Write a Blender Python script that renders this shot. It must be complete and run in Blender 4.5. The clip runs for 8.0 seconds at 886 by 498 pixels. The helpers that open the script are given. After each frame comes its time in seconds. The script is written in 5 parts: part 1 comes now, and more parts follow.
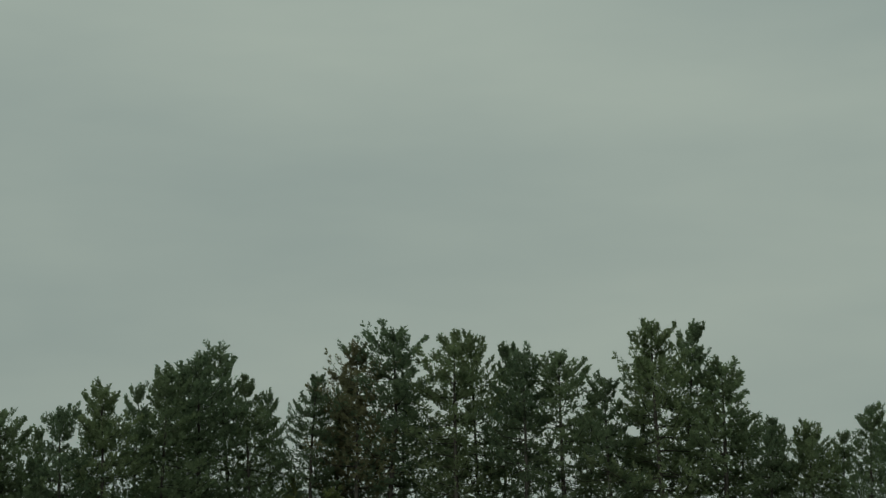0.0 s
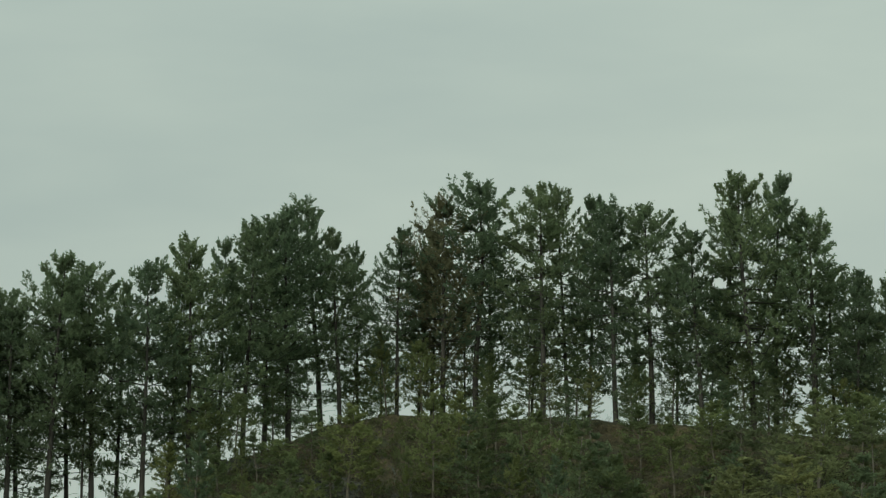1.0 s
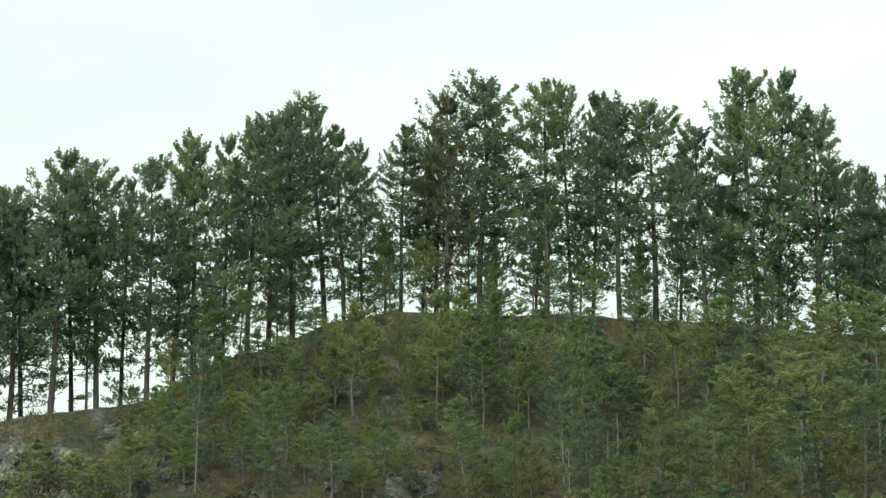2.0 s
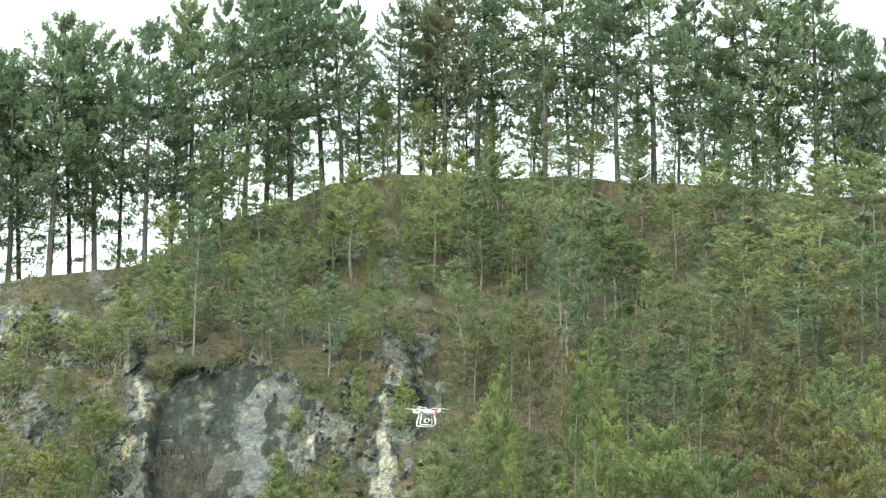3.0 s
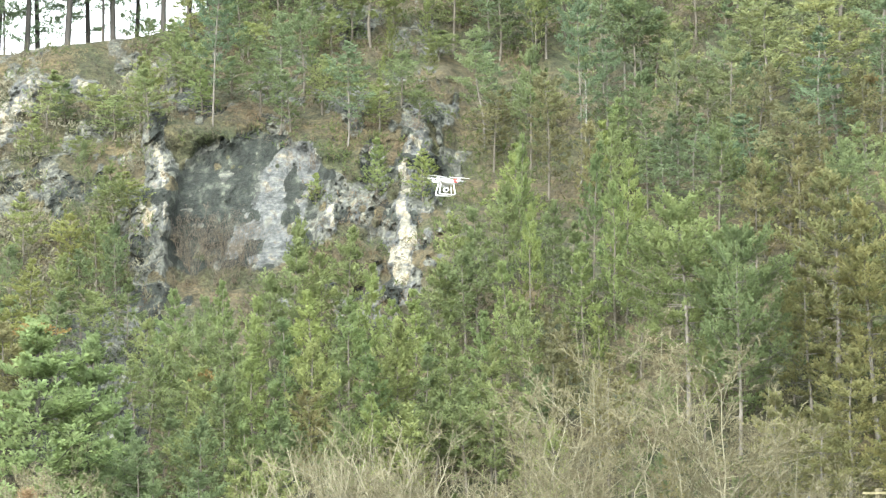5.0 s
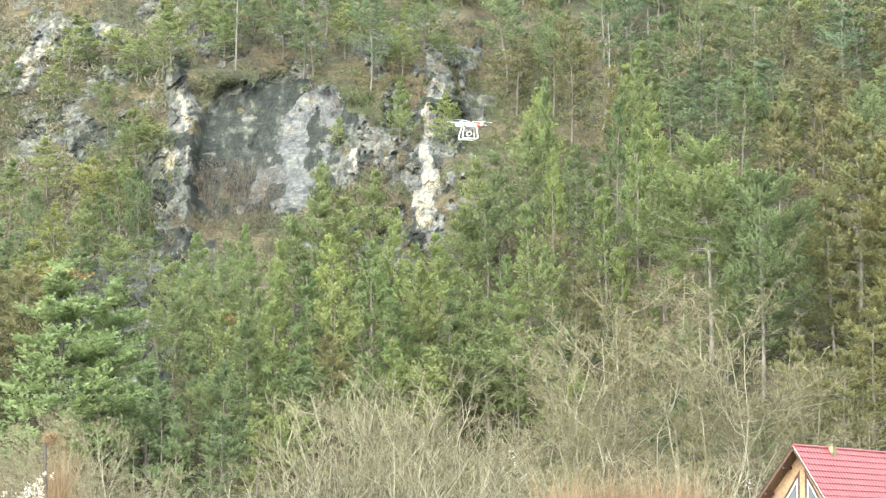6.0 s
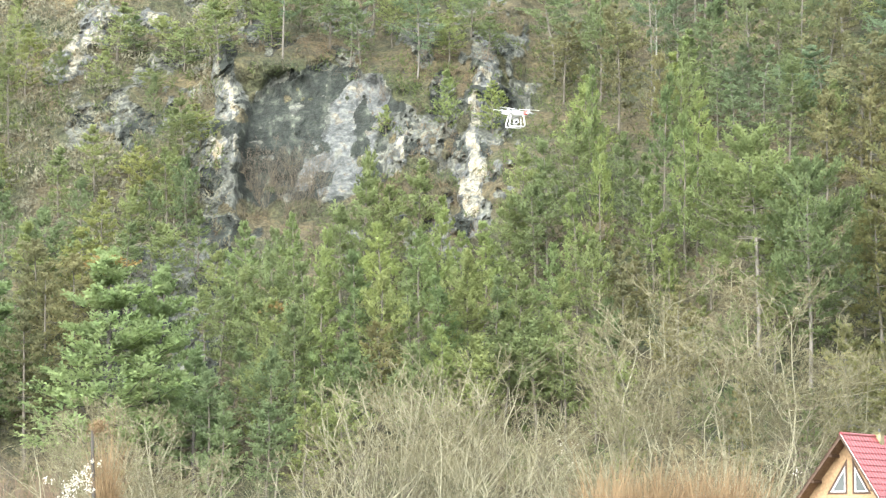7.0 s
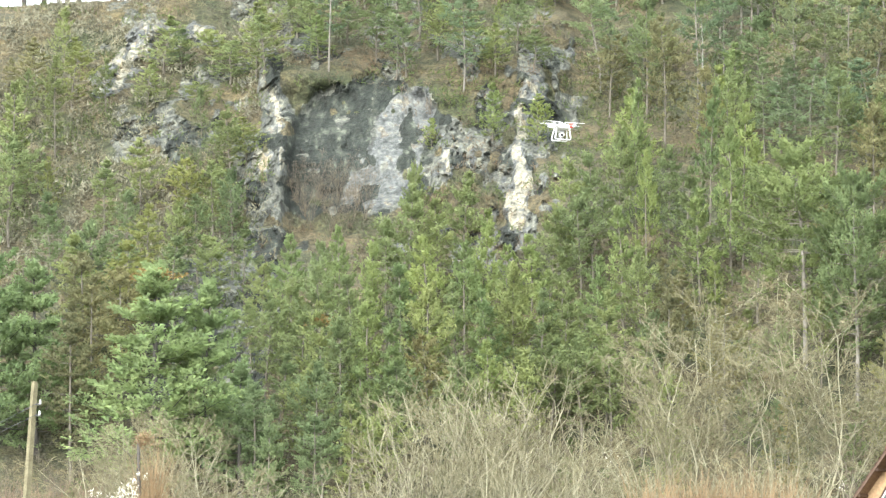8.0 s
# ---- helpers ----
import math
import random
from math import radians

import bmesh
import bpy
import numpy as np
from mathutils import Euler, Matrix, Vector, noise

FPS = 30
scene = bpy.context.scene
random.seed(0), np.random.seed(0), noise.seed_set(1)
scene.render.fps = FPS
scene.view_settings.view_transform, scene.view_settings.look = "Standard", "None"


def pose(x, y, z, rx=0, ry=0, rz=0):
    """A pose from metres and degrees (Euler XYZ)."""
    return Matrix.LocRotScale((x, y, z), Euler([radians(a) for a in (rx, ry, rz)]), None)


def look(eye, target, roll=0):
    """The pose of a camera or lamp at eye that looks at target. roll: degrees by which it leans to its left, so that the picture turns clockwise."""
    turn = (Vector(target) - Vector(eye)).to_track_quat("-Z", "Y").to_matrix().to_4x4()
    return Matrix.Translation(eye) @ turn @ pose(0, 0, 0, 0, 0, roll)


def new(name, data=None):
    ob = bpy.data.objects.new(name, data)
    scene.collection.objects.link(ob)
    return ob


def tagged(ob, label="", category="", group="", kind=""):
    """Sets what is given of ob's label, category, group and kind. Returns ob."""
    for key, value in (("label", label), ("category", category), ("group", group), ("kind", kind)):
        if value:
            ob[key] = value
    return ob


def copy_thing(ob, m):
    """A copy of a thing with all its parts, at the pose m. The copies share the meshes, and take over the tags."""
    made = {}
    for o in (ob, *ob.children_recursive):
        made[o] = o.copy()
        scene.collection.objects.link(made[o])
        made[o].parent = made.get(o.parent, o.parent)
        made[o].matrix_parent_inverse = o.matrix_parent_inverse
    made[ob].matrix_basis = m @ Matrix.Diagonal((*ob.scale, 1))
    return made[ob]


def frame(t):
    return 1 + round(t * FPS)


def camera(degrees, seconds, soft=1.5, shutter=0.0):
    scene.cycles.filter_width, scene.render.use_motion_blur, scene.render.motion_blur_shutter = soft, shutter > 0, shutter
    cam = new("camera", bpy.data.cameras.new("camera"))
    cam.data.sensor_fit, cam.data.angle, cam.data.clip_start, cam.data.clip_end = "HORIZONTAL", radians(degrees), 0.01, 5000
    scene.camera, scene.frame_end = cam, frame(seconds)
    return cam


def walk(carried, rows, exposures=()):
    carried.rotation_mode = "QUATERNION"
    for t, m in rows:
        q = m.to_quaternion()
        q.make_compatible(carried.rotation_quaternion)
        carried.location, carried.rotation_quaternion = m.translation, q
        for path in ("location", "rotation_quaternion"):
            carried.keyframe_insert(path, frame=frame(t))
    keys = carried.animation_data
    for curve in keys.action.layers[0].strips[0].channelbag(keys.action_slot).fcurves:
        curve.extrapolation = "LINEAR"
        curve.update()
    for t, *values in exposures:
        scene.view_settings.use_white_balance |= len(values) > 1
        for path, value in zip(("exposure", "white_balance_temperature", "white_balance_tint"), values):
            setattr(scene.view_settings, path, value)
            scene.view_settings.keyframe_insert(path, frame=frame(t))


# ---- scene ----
# The camera stands on the valley floor with a long lens, tilts down the hill and pans a little to the left.
EYE = 1.6
cam = camera(16.0, 8.0, soft=1.35)
# seconds, turn to the right, tilt up, roll (degrees)
ROWS = [
    (0.0, 1.920, 18.259, -0.301),
    (0.5, 0.932, 16.825, -0.134),
    (1.0, 0.278, 15.590, -0.030),
    (1.2, 0.132, 15.132, -0.020),
    (2.3, 0.226, 13.155, -0.030),
    (2.5, 0.226, 12.696, -0.015),
    (3.0, 0.239, 11.215, -0.027),
    (3.5, 0.285, 10.090, -0.026),
    (4.0, 0.143, 9.019, -0.023),
    (4.5, 0.000, 8.000, 0.000),
    (5.0, -0.117, 7.023, 0.010),
    (5.2, -0.163, 6.691, 0.030),
    (6.3, -0.779, 5.852, 0.085),
    (6.5, -0.968, 5.773, 0.101),
    (7.0, -1.392, 5.787, 0.155),
    (7.5, -1.882, 5.904, 0.201),
    (8.0, -2.229, 6.022, 0.285),
]
EXPOSURES = [
    (0.0, -1.7, 6450, -8), (0.5, -1.5, 6450, -8), (1.0, -1.13, 6450, -8), (1.2, -0.92, 6450, -8),
    (2.3, 0.3, 6250, -5), (3.0, 1.03, 6120, 0), (3.5, 1.28, 6050, 4), (4.5, 1.63, 6060, 8), (6.5, 1.78, 6120, 11), (8.0, 1.76, 6100, 10),
]
walk(cam, [(t, pose(0, 0, EYE, 90 + up, 0, -turn) @ pose(0, 0, 0, 0, 0, roll)) for t, turn, up, roll in ROWS], EXPOSURES)
# ---- light: a high, even overcast with a weak wide sun behind the clouds ----
SUN_UP, SUN_ROUND = 28.0, 205.0
world = bpy.data.worlds.new("overcast_sky")
scene.world = world
world.use_nodes = True
wn, wl = world.node_tree.nodes, world.node_tree.links
wn.clear()
w_out, w_bg = wn.new("ShaderNodeOutputWorld"), wn.new("ShaderNodeBackground")
w_sky, w_hsv = wn.new("ShaderNodeTexSky"), wn.new("ShaderNodeHueSaturation")
w_sky.sky_type, w_sky.sun_disc = "NISHITA", False
w_sky.sun_elevation, w_sky.sun_rotation = radians(SUN_UP), radians(SUN_ROUND)
w_sky.dust_density, w_sky.air_density, w_sky.ozone_density = 3.0, 1.0, 1.0
w_hsv.inputs["Saturation"].default_value = 0.12
w_co, w_map, w_noise, w_ramp = (wn.new(k) for k in ("ShaderNodeTexCoord", "ShaderNodeMapping", "ShaderNodeTexNoise", "ShaderNodeValToRGB"))
w_map.inputs["Scale"].default_value = (2.2, 2.2, 9.0)
w_noise.inputs["Scale"].default_value, w_noise.inputs["Detail"].default_value = 1.6, 5.0
w_ramp.color_ramp.elements[0].position, w_ramp.color_ramp.elements[0].color = 0.3, (0.80, 0.84, 0.86, 1)
w_ramp.color_ramp.elements[1].position, w_ramp.color_ramp.elements[1].color = 0.7, (1.08, 1.08, 1.04, 1)
# the cloud layer evens out the clear sky's gradient
w_even, w_mul = wn.new("ShaderNodeMix"), wn.new("ShaderNodeMix")
for m in (w_even, w_mul):
    m.data_type = "RGBA"
w_even.inputs["Factor"].default_value = 0.75
w_even.inputs["B"].default_value = (11.0, 11.4, 11.2, 1)
w_mul.blend_type = "MULTIPLY"
w_mul.inputs["Factor"].default_value = 1.0
wl.new(w_sky.outputs[0], w_hsv.inputs["Color"])
wl.new(w_hsv.outputs[0], w_even.inputs["A"])
wl.new(w_co.outputs["Generated"], w_map.inputs[0])
wl.new(w_map.outputs[0], w_noise.inputs["Vector"])
wl.new(w_noise.outputs["Fac"], w_ramp.inputs[0])
wl.new(w_even.outputs["Result"], w_mul.inputs["A"])
wl.new(w_ramp.outputs[0], w_mul.inputs["B"])
# the thin overcast is about twice as bright overhead as at the horizon
w_sep, w_up = wn.new("ShaderNodeSeparateXYZ"), wn.new("ShaderNodeMapRange")
w_up.inputs["From Min"].default_value, w_up.inputs["From Max"].default_value = 0.0, 1.0
w_up.inputs["To Min"].default_value, w_up.inputs["To Max"].default_value = 0.95, 1.9
wl.new(w_co.outputs["Generated"], w_sep.inputs[0])
wl.new(w_sep.outputs["Z"], w_up.inputs["Value"])
w_dome = wn.new("ShaderNodeVectorMath")
w_dome.operation = "SCALE"
wl.new(w_mul.outputs["Result"], w_dome.inputs[0])
wl.new(w_up.outputs["Result"], w_dome.inputs["Scale"])
wl.new(w_dome.outputs[0], w_bg.inputs["Color"])
w_bg.inputs["Strength"].default_value = 0.1
wl.new(w_bg.outputs[0], w_out.inputs["Surface"])

sun = new("sun", bpy.data.lights.new("sun", "SUN"))
sun.data.energy, sun.data.angle, sun.data.color = 3.4, radians(50), (1.0, 0.96, 0.90)
_s = radians(SUN_ROUND)
sun.matrix_world = look((0, 0, 300), Vector((0, 0, 300)) - Vector((math.sin(_s) * math.cos(radians(SUN_UP)), math.cos(_s) * math.cos(radians(SUN_UP)), math.sin(radians(SUN_UP)))))
# ---- materials ----
def material(name, rough=0.8, metal=0.0):
    m = bpy.data.materials.new(name)
    m.use_nodes = True
    b = m.node_tree.nodes["Principled BSDF"]
    b.inputs["Roughness"].default_value, b.inputs["Metallic"].default_value = rough, metal
    b.inputs["Specular IOR Level"].default_value = 0.3
    return m, m.node_tree.nodes, m.node_tree.links, b


def ramp(nodes, stops):
    r = nodes.new("ShaderNodeValToRGB")
    while len(r.color_ramp.elements) < len(stops):
        r.color_ramp.elements.new(0.5)
    for e, (p, c) in zip(r.color_ramp.elements, stops):
        e.position, e.color = p, (*c, 1)
    return r


def noise_tex(nodes, links, scale, detail=4.0, kind="Object", stretch=None):
    co, n = nodes.new("ShaderNodeTexCoord"), nodes.new("ShaderNodeTexNoise")
    n.inputs["Scale"].default_value, n.inputs["Detail"].default_value = scale, detail
    if stretch:
        mp = nodes.new("ShaderNodeMapping")
        mp.inputs["Scale"].default_value = stretch
        links.new(co.outputs[kind], mp.inputs[0])
        links.new(mp.outputs[0], n.inputs["Vector"])
    else:
        links.new(co.outputs[kind], n.inputs["Vector"])
    return n


def mixed(nodes, links, fac, a, b, blend="MIX"):
    m = nodes.new("ShaderNodeMix")
    m.data_type, m.blend_type = "RGBA", blend
    for sock, v in (("Factor", fac), ("A", a), ("B", b)):
        if hasattr(v, "links"):
            links.new(v, m.inputs[sock])
        else:
            m.inputs[sock].default_value = (*v, 1) if isinstance(v, tuple) else v
    return m.outputs["Result"]


def bumped(nodes, links, bsdf, height, strength, distance):
    b = nodes.new("ShaderNodeBump")
    b.inputs["Strength"].default_value, b.inputs["Distance"].default_value = strength, distance
    links.new(height, b.inputs["Height"])
    links.new(b.outputs[0], bsdf.inputs["Normal"])


def grained(name, dark, light, scale, rough=0.8, bump=0.3, metal=0.0, stretch=None, distance=0.02):
    """A plain surface with a coarse and a fine variation and relief."""
    m, n, l, b = material(name, rough, metal)
    coarse, fine = noise_tex(n, l, scale, 3, stretch=stretch), noise_tex(n, l, scale * 7, 4, stretch=stretch)
    r = ramp(n, ((0.3, dark), (0.7, light)))
    l.new(coarse.outputs["Fac"], r.inputs[0])
    r2 = ramp(n, ((0.3, (0.75, 0.75, 0.75)), (0.7, (1.15, 1.15, 1.15))))
    l.new(fine.outputs["Fac"], r2.inputs[0])
    l.new(mixed(n, l, 1.0, r.outputs[0], r2.outputs[0], "MULTIPLY"), b.inputs["Base Color"])
    bumped(n, l, b, fine.outputs["Fac"], bump, distance)
    return m


def needles(name, dark, mid, light, through_it=0.72, round_=True, glow=(1.40, 1.38, 1.2), spread=0.85):
    """Needle tufts: each tuft and each tree has its own tone; crowns shade as soft volumes and some light passes through."""
    m, n, l, b = material(name, 0.7)
    b.inputs["Specular IOR Level"].default_value = 0.15
    geo, info = n.new("ShaderNodeNewGeometry"), n.new("ShaderNodeObjectInfo")
    soft = [tuple(0.28 * c + 0.72 * d for c, d in zip(e, mid)) for e in (dark, light)]
    r = ramp(n, ((0.0, soft[0]), (0.5, mid), (1.0, soft[1])))
    l.new(geo.outputs["Random Per Island"], r.inputs[0])
    clump = noise_tex(n, l, 0.9, 2)
    r2 = ramp(n, ((0.3, (0.80, 0.84, 0.84)), (0.7, (1.16, 1.12, 1.1))))
    l.new(clump.outputs["Fac"], r2.inputs[0])
    tones = ((0.0, (0.70, 0.80, 0.80)), (0.35, (0.9, 0.96, 0.9)), (0.7, (1.12, 1.13, 0.96)), (1.0, (1.32, 1.26, 0.98)))
    tree = ramp(n, [(p, tuple(1 + (v - 1) * spread for v in tone)) for p, tone in tones])
    l.new(info.outputs["Random"], tree.inputs[0])
    c = mixed(n, l, 1.0, mixed(n, l, 1.0, r.outputs[0], r2.outputs[0], "MULTIPLY"), tree.outputs[0], "MULTIPLY")
    l.new(c, b.inputs["Base Color"])
    t, add = n.new("ShaderNodeBsdfTranslucent"), n.new("ShaderNodeMixShader")
    if round_:
        co = n.new("ShaderNodeTexCoord")
        out, sc, sm, nz = (n.new("ShaderNodeVectorMath") for _ in range(4))
        out.operation, sc.operation, sm.operation, nz.operation = "MULTIPLY", "SCALE", "ADD", "NORMALIZE"
        out.inputs[1].default_value = (0.6, 0.6, 0.03)
        sc.inputs["Scale"].default_value = 0.5
        l.new(co.outputs["Object"], out.inputs[0])
        tr = n.new("ShaderNodeVectorTransform")
        tr.vector_type, tr.convert_from, tr.convert_to = "NORMAL", "OBJECT", "WORLD"
        l.new(out.outputs[0], tr.inputs[0])
        l.new(geo.outputs["Normal"], sc.inputs[0])
        l.new(tr.outputs[0], sm.inputs[0])
        l.new(sc.outputs[0], sm.inputs[1])
        l.new(sm.outputs[0], nz.inputs[0])
        l.new(nz.outputs[0], b.inputs["Normal"])
    l.new(mixed(n, l, 1.0, c, glow, "MULTIPLY"), t.inputs["Color"])
    add.inputs[0].default_value = through_it
    l.new(b.outputs[0], add.inputs[1])
    l.new(t.outputs[0], add.inputs[2])
    l.new(add.outputs[0], n["Material Output"].inputs["Surface"])
    return m


def ragged(nodes, links, value, noise_out, amount, lo, hi):
    """A mask whose edge a noise tears up, then made crisp."""
    a, r = nodes.new("ShaderNodeMath"), nodes.new("ShaderNodeMapRange")
    a.operation = "MULTIPLY_ADD"
    links.new(noise_out, a.inputs[0])
    a.inputs[1].default_value = amount
    links.new(value, a.inputs[2])
    r.interpolation_type = "SMOOTHSTEP"
    r.inputs["From Min"].default_value, r.inputs["From Max"].default_value = lo + amount / 2, hi + amount / 2
    links.new(a.outputs[0], r.inputs["Value"])
    return r.outputs["Result"]


def hillside_material():
    """Forest soil, dead grass and moss; limestone where the mesh carries the rock mask (red), pale rock and faces
    painted as lit (green), black water stains and the hollow's painted shade (blue).
    """
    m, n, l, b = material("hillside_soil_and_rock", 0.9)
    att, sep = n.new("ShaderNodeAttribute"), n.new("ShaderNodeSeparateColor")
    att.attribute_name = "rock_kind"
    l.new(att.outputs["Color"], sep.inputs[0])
    n1, n2, n3 = noise_tex(n, l, 0.22, 5), noise_tex(n, l, 1.4, 6), noise_tex(n, l, 5.0, 5)
    drip = noise_tex(n, l, 1.5, 6, stretch=(1.0, 0.25, 0.55))
    soil = ramp(n, ((0.34, (0.040, 0.046, 0.022)), (0.45, (0.055, 0.054, 0.029)), (0.56, (0.068, 0.056, 0.033)), (0.7, (0.095, 0.078, 0.042))))
    l.new(n1.outputs["Fac"], soil.inputs[0])
    tuft = ramp(n, ((0.35, (0.6, 0.64, 0.6)), (0.5, (0.95, 0.95, 0.9)), (0.68, (1.35, 1.3, 1.2))))
    l.new(n2.outputs["Fac"], tuft.inputs[0])
    fleck = ramp(n, ((0.38, (0.6, 0.6, 0.58)), (0.62, (1.35, 1.35, 1.3))))
    l.new(n3.outputs["Fac"], fleck.inputs[0])
    ground_c = mixed(n, l, 1.0, mixed(n, l, 1.0, soil.outputs[0], tuft.outputs[0], "MULTIPLY"), fleck.outputs[0], "MULTIPLY")
    streak = noise_tex(n, l, 1.6, 7, stretch=(1.0, 1.0, 0.4))
    rock = ramp(n, ((0.32, (0.036, 0.037, 0.032)), (0.44, (0.068, 0.070, 0.060)), (0.54, (0.100, 0.102, 0.085)), (0.62, (0.150, 0.152, 0.124)), (0.74, (0.112, 0.094, 0.056))))
    l.new(streak.outputs["Fac"], rock.inputs[0])
    vor = n.new("ShaderNodeTexVoronoi")
    vor.feature = "DISTANCE_TO_EDGE"
    vor.inputs["Scale"].default_value = 0.8
    mp, co = n.new("ShaderNodeMapping"), n.new("ShaderNodeTexCoord")
    mp.inputs["Scale"].default_value = (1.0, 1.0, 0.55)
    warp = mixed(n, l, 0.9, co.outputs["Object"], n2.outputs["Color"], "ADD")
    l.new(warp, mp.inputs[0])
    l.new(mp.outputs[0], vor.inputs["Vector"])
    crack = ramp(n, ((0.0, (0.66, 0.66, 0.65)), (0.05, (0.97, 0.97, 0.97)), (1.0, (1.08, 1.08, 1.08))))
    l.new(vor.outputs["Distance"], crack.inputs[0])
    relief = mixed(n, l, 1.0, crack.outputs[0], fleck.outputs[0], "MULTIPLY")
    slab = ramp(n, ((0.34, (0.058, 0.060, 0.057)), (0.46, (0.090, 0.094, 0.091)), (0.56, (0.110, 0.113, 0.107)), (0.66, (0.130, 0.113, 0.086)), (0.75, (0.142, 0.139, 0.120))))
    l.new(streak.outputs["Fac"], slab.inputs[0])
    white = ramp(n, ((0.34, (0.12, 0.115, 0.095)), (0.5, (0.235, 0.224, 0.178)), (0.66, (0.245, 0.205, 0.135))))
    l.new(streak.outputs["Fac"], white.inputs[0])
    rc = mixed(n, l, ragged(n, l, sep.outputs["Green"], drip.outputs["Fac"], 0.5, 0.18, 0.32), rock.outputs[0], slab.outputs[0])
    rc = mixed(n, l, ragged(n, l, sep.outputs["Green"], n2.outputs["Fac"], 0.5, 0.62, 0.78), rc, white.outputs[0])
    # near-black for water stains; also paints the shade inside the hollow
    stain_shade = ramp(n, ((0.36, (0.017, 0.019, 0.015)), (0.52, (0.021, 0.025, 0.020)), (0.6, (0.038, 0.042, 0.033)), (0.68, (0.084, 0.091, 0.071))))
    l.new(drip.outputs["Fac"], stain_shade.inputs[0])
    rc = mixed(n, l, ragged(n, l, sep.outputs["Blue"], drip.outputs["Fac"], 0.9, 0.36, 0.52), rc, stain_shade.outputs[0])
    runs = noise_tex(n, l, 3.2, 5, stretch=(1.0, 1.0, 0.14))
    run_c = ramp(n, ((0.36, (0.66, 0.66, 0.66)), (0.5, (1.0, 1.0, 1.0)), (0.64, (1.3, 1.27, 1.2))))
    l.new(runs.outputs["Fac"], run_c.inputs[0])
    rc = mixed(n, l, 0.85, mixed(n, l, 0.55, rc, relief, "MULTIPLY"), run_c.outputs[0], "MULTIPLY")
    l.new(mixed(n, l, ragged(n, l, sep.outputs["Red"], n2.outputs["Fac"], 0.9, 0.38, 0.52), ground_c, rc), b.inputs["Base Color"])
    bumped(n, l, b, relief, 0.7, 0.2)
    return m


MAT_HILL = hillside_material()
MAT_BARK = grained("pine_bark", (0.038, 0.035, 0.030), (0.078, 0.071, 0.061), 2.0, 0.9, 0.6, stretch=(1, 1, 0.3))
MAT_BARK_PALE = grained("pale_grey_bark", (0.078, 0.069, 0.052), (0.148, 0.131, 0.101), 2.0, 0.85, 0.4, stretch=(1, 1, 0.4))
# crest needles: lightened and greyed, which paints in some of the distance haze
MAT_PINE_DARK = needles("dark_pine_needles", (0.094, 0.118, 0.084), (0.155, 0.19, 0.131), (0.215, 0.254, 0.17), glow=(1.32, 1.4, 1.15), spread=0.5)
MAT_PINE = needles("pine_needles", (0.095, 0.116, 0.061), (0.164, 0.19, 0.102), (0.25, 0.28, 0.156))
MAT_PINE_TAWNY = needles("tawny_pine_needles", (0.10, 0.106, 0.076), (0.155, 0.16, 0.112), (0.21, 0.205, 0.138), glow=(1.38, 1.32, 1.15), spread=0.4)
# upper slope needles, this and the olive: extra blue stands in for haze
MAT_PINE_HAZED = needles("hazed_green_pine_needles", (0.092, 0.114, 0.07), (0.157, 0.19, 0.116), (0.24, 0.278, 0.174), glow=(1.38, 1.4, 1.32))
MAT_PINE_OLIVE = needles("olive_pine_needles", (0.104, 0.116, 0.066), (0.17, 0.186, 0.107), (0.246, 0.262, 0.15), glow=(1.4, 1.38, 1.26))
MAT_BARK_LIGHT = grained("light_pole_bark", (0.10, 0.091, 0.073), (0.185, 0.168, 0.137), 2.0, 0.85, 0.4, stretch=(1, 1, 0.4))
MAT_PINE_BRIGHT = needles("young_pine_needles", (0.112, 0.142, 0.066), (0.19, 0.224, 0.106), (0.285, 0.32, 0.155))
MAT_PINE_GOLD = needles("yellow_green_pine_needles", (0.10, 0.112, 0.052), (0.162, 0.176, 0.084), (0.238, 0.25, 0.12))
MAT_PINE_BLUE = needles("blue_green_pine_needles", (0.118, 0.15, 0.085), (0.19, 0.229, 0.127), (0.272, 0.306, 0.171), glow=(1.34, 1.42, 1.12), spread=0.4)
MAT_PINE_DEEP = needles("deep_green_pine_needles", (0.094, 0.12, 0.06), (0.155, 0.188, 0.094), (0.225, 0.262, 0.134), spread=0.4)
MAT_PINE_AMBER = needles("amber_tipped_pine_needles", (0.11, 0.117, 0.058), (0.183, 0.182, 0.09), (0.325, 0.255, 0.128), spread=0.4)
MAT_DEAD = needles("dead_orange_needles", (0.13, 0.09, 0.046), (0.21, 0.146, 0.076), (0.30, 0.215, 0.115))
MAT_PINE_RUST = needles("browning_pine_needles", (0.10, 0.10, 0.056), (0.165, 0.16, 0.094), (0.23, 0.215, 0.128), glow=(1.4, 1.34, 1.15), spread=0.5)
MAT_TWIG = grained("bare_twigs", (0.115, 0.103, 0.057), (0.206, 0.187, 0.107), 0.8, 0.85, 0.2)
MAT_TWIG_DARK = grained("brown_brush_twigs", (0.07, 0.058, 0.041), (0.135, 0.112, 0.079), 0.8, 0.85, 0.2)
MAT_STRAW = grained("dry_straw", (0.13, 0.11, 0.06), (0.24, 0.20, 0.12), 0.7, 0.85, 0.2)
MAT_STALK = grained("reddish_dead_stalks", (0.10, 0.066, 0.044), (0.19, 0.13, 0.088), 0.7, 0.85, 0.2)
MAT_REED = grained("dry_orange_reed", (0.135, 0.088, 0.044), (0.232, 0.16, 0.084), 0.7, 0.85, 0.2)
MAT_FLUFF = grained("white_seed_fluff", (0.48, 0.45, 0.36), (0.68, 0.65, 0.55), 6.0, 0.95, 0.3)
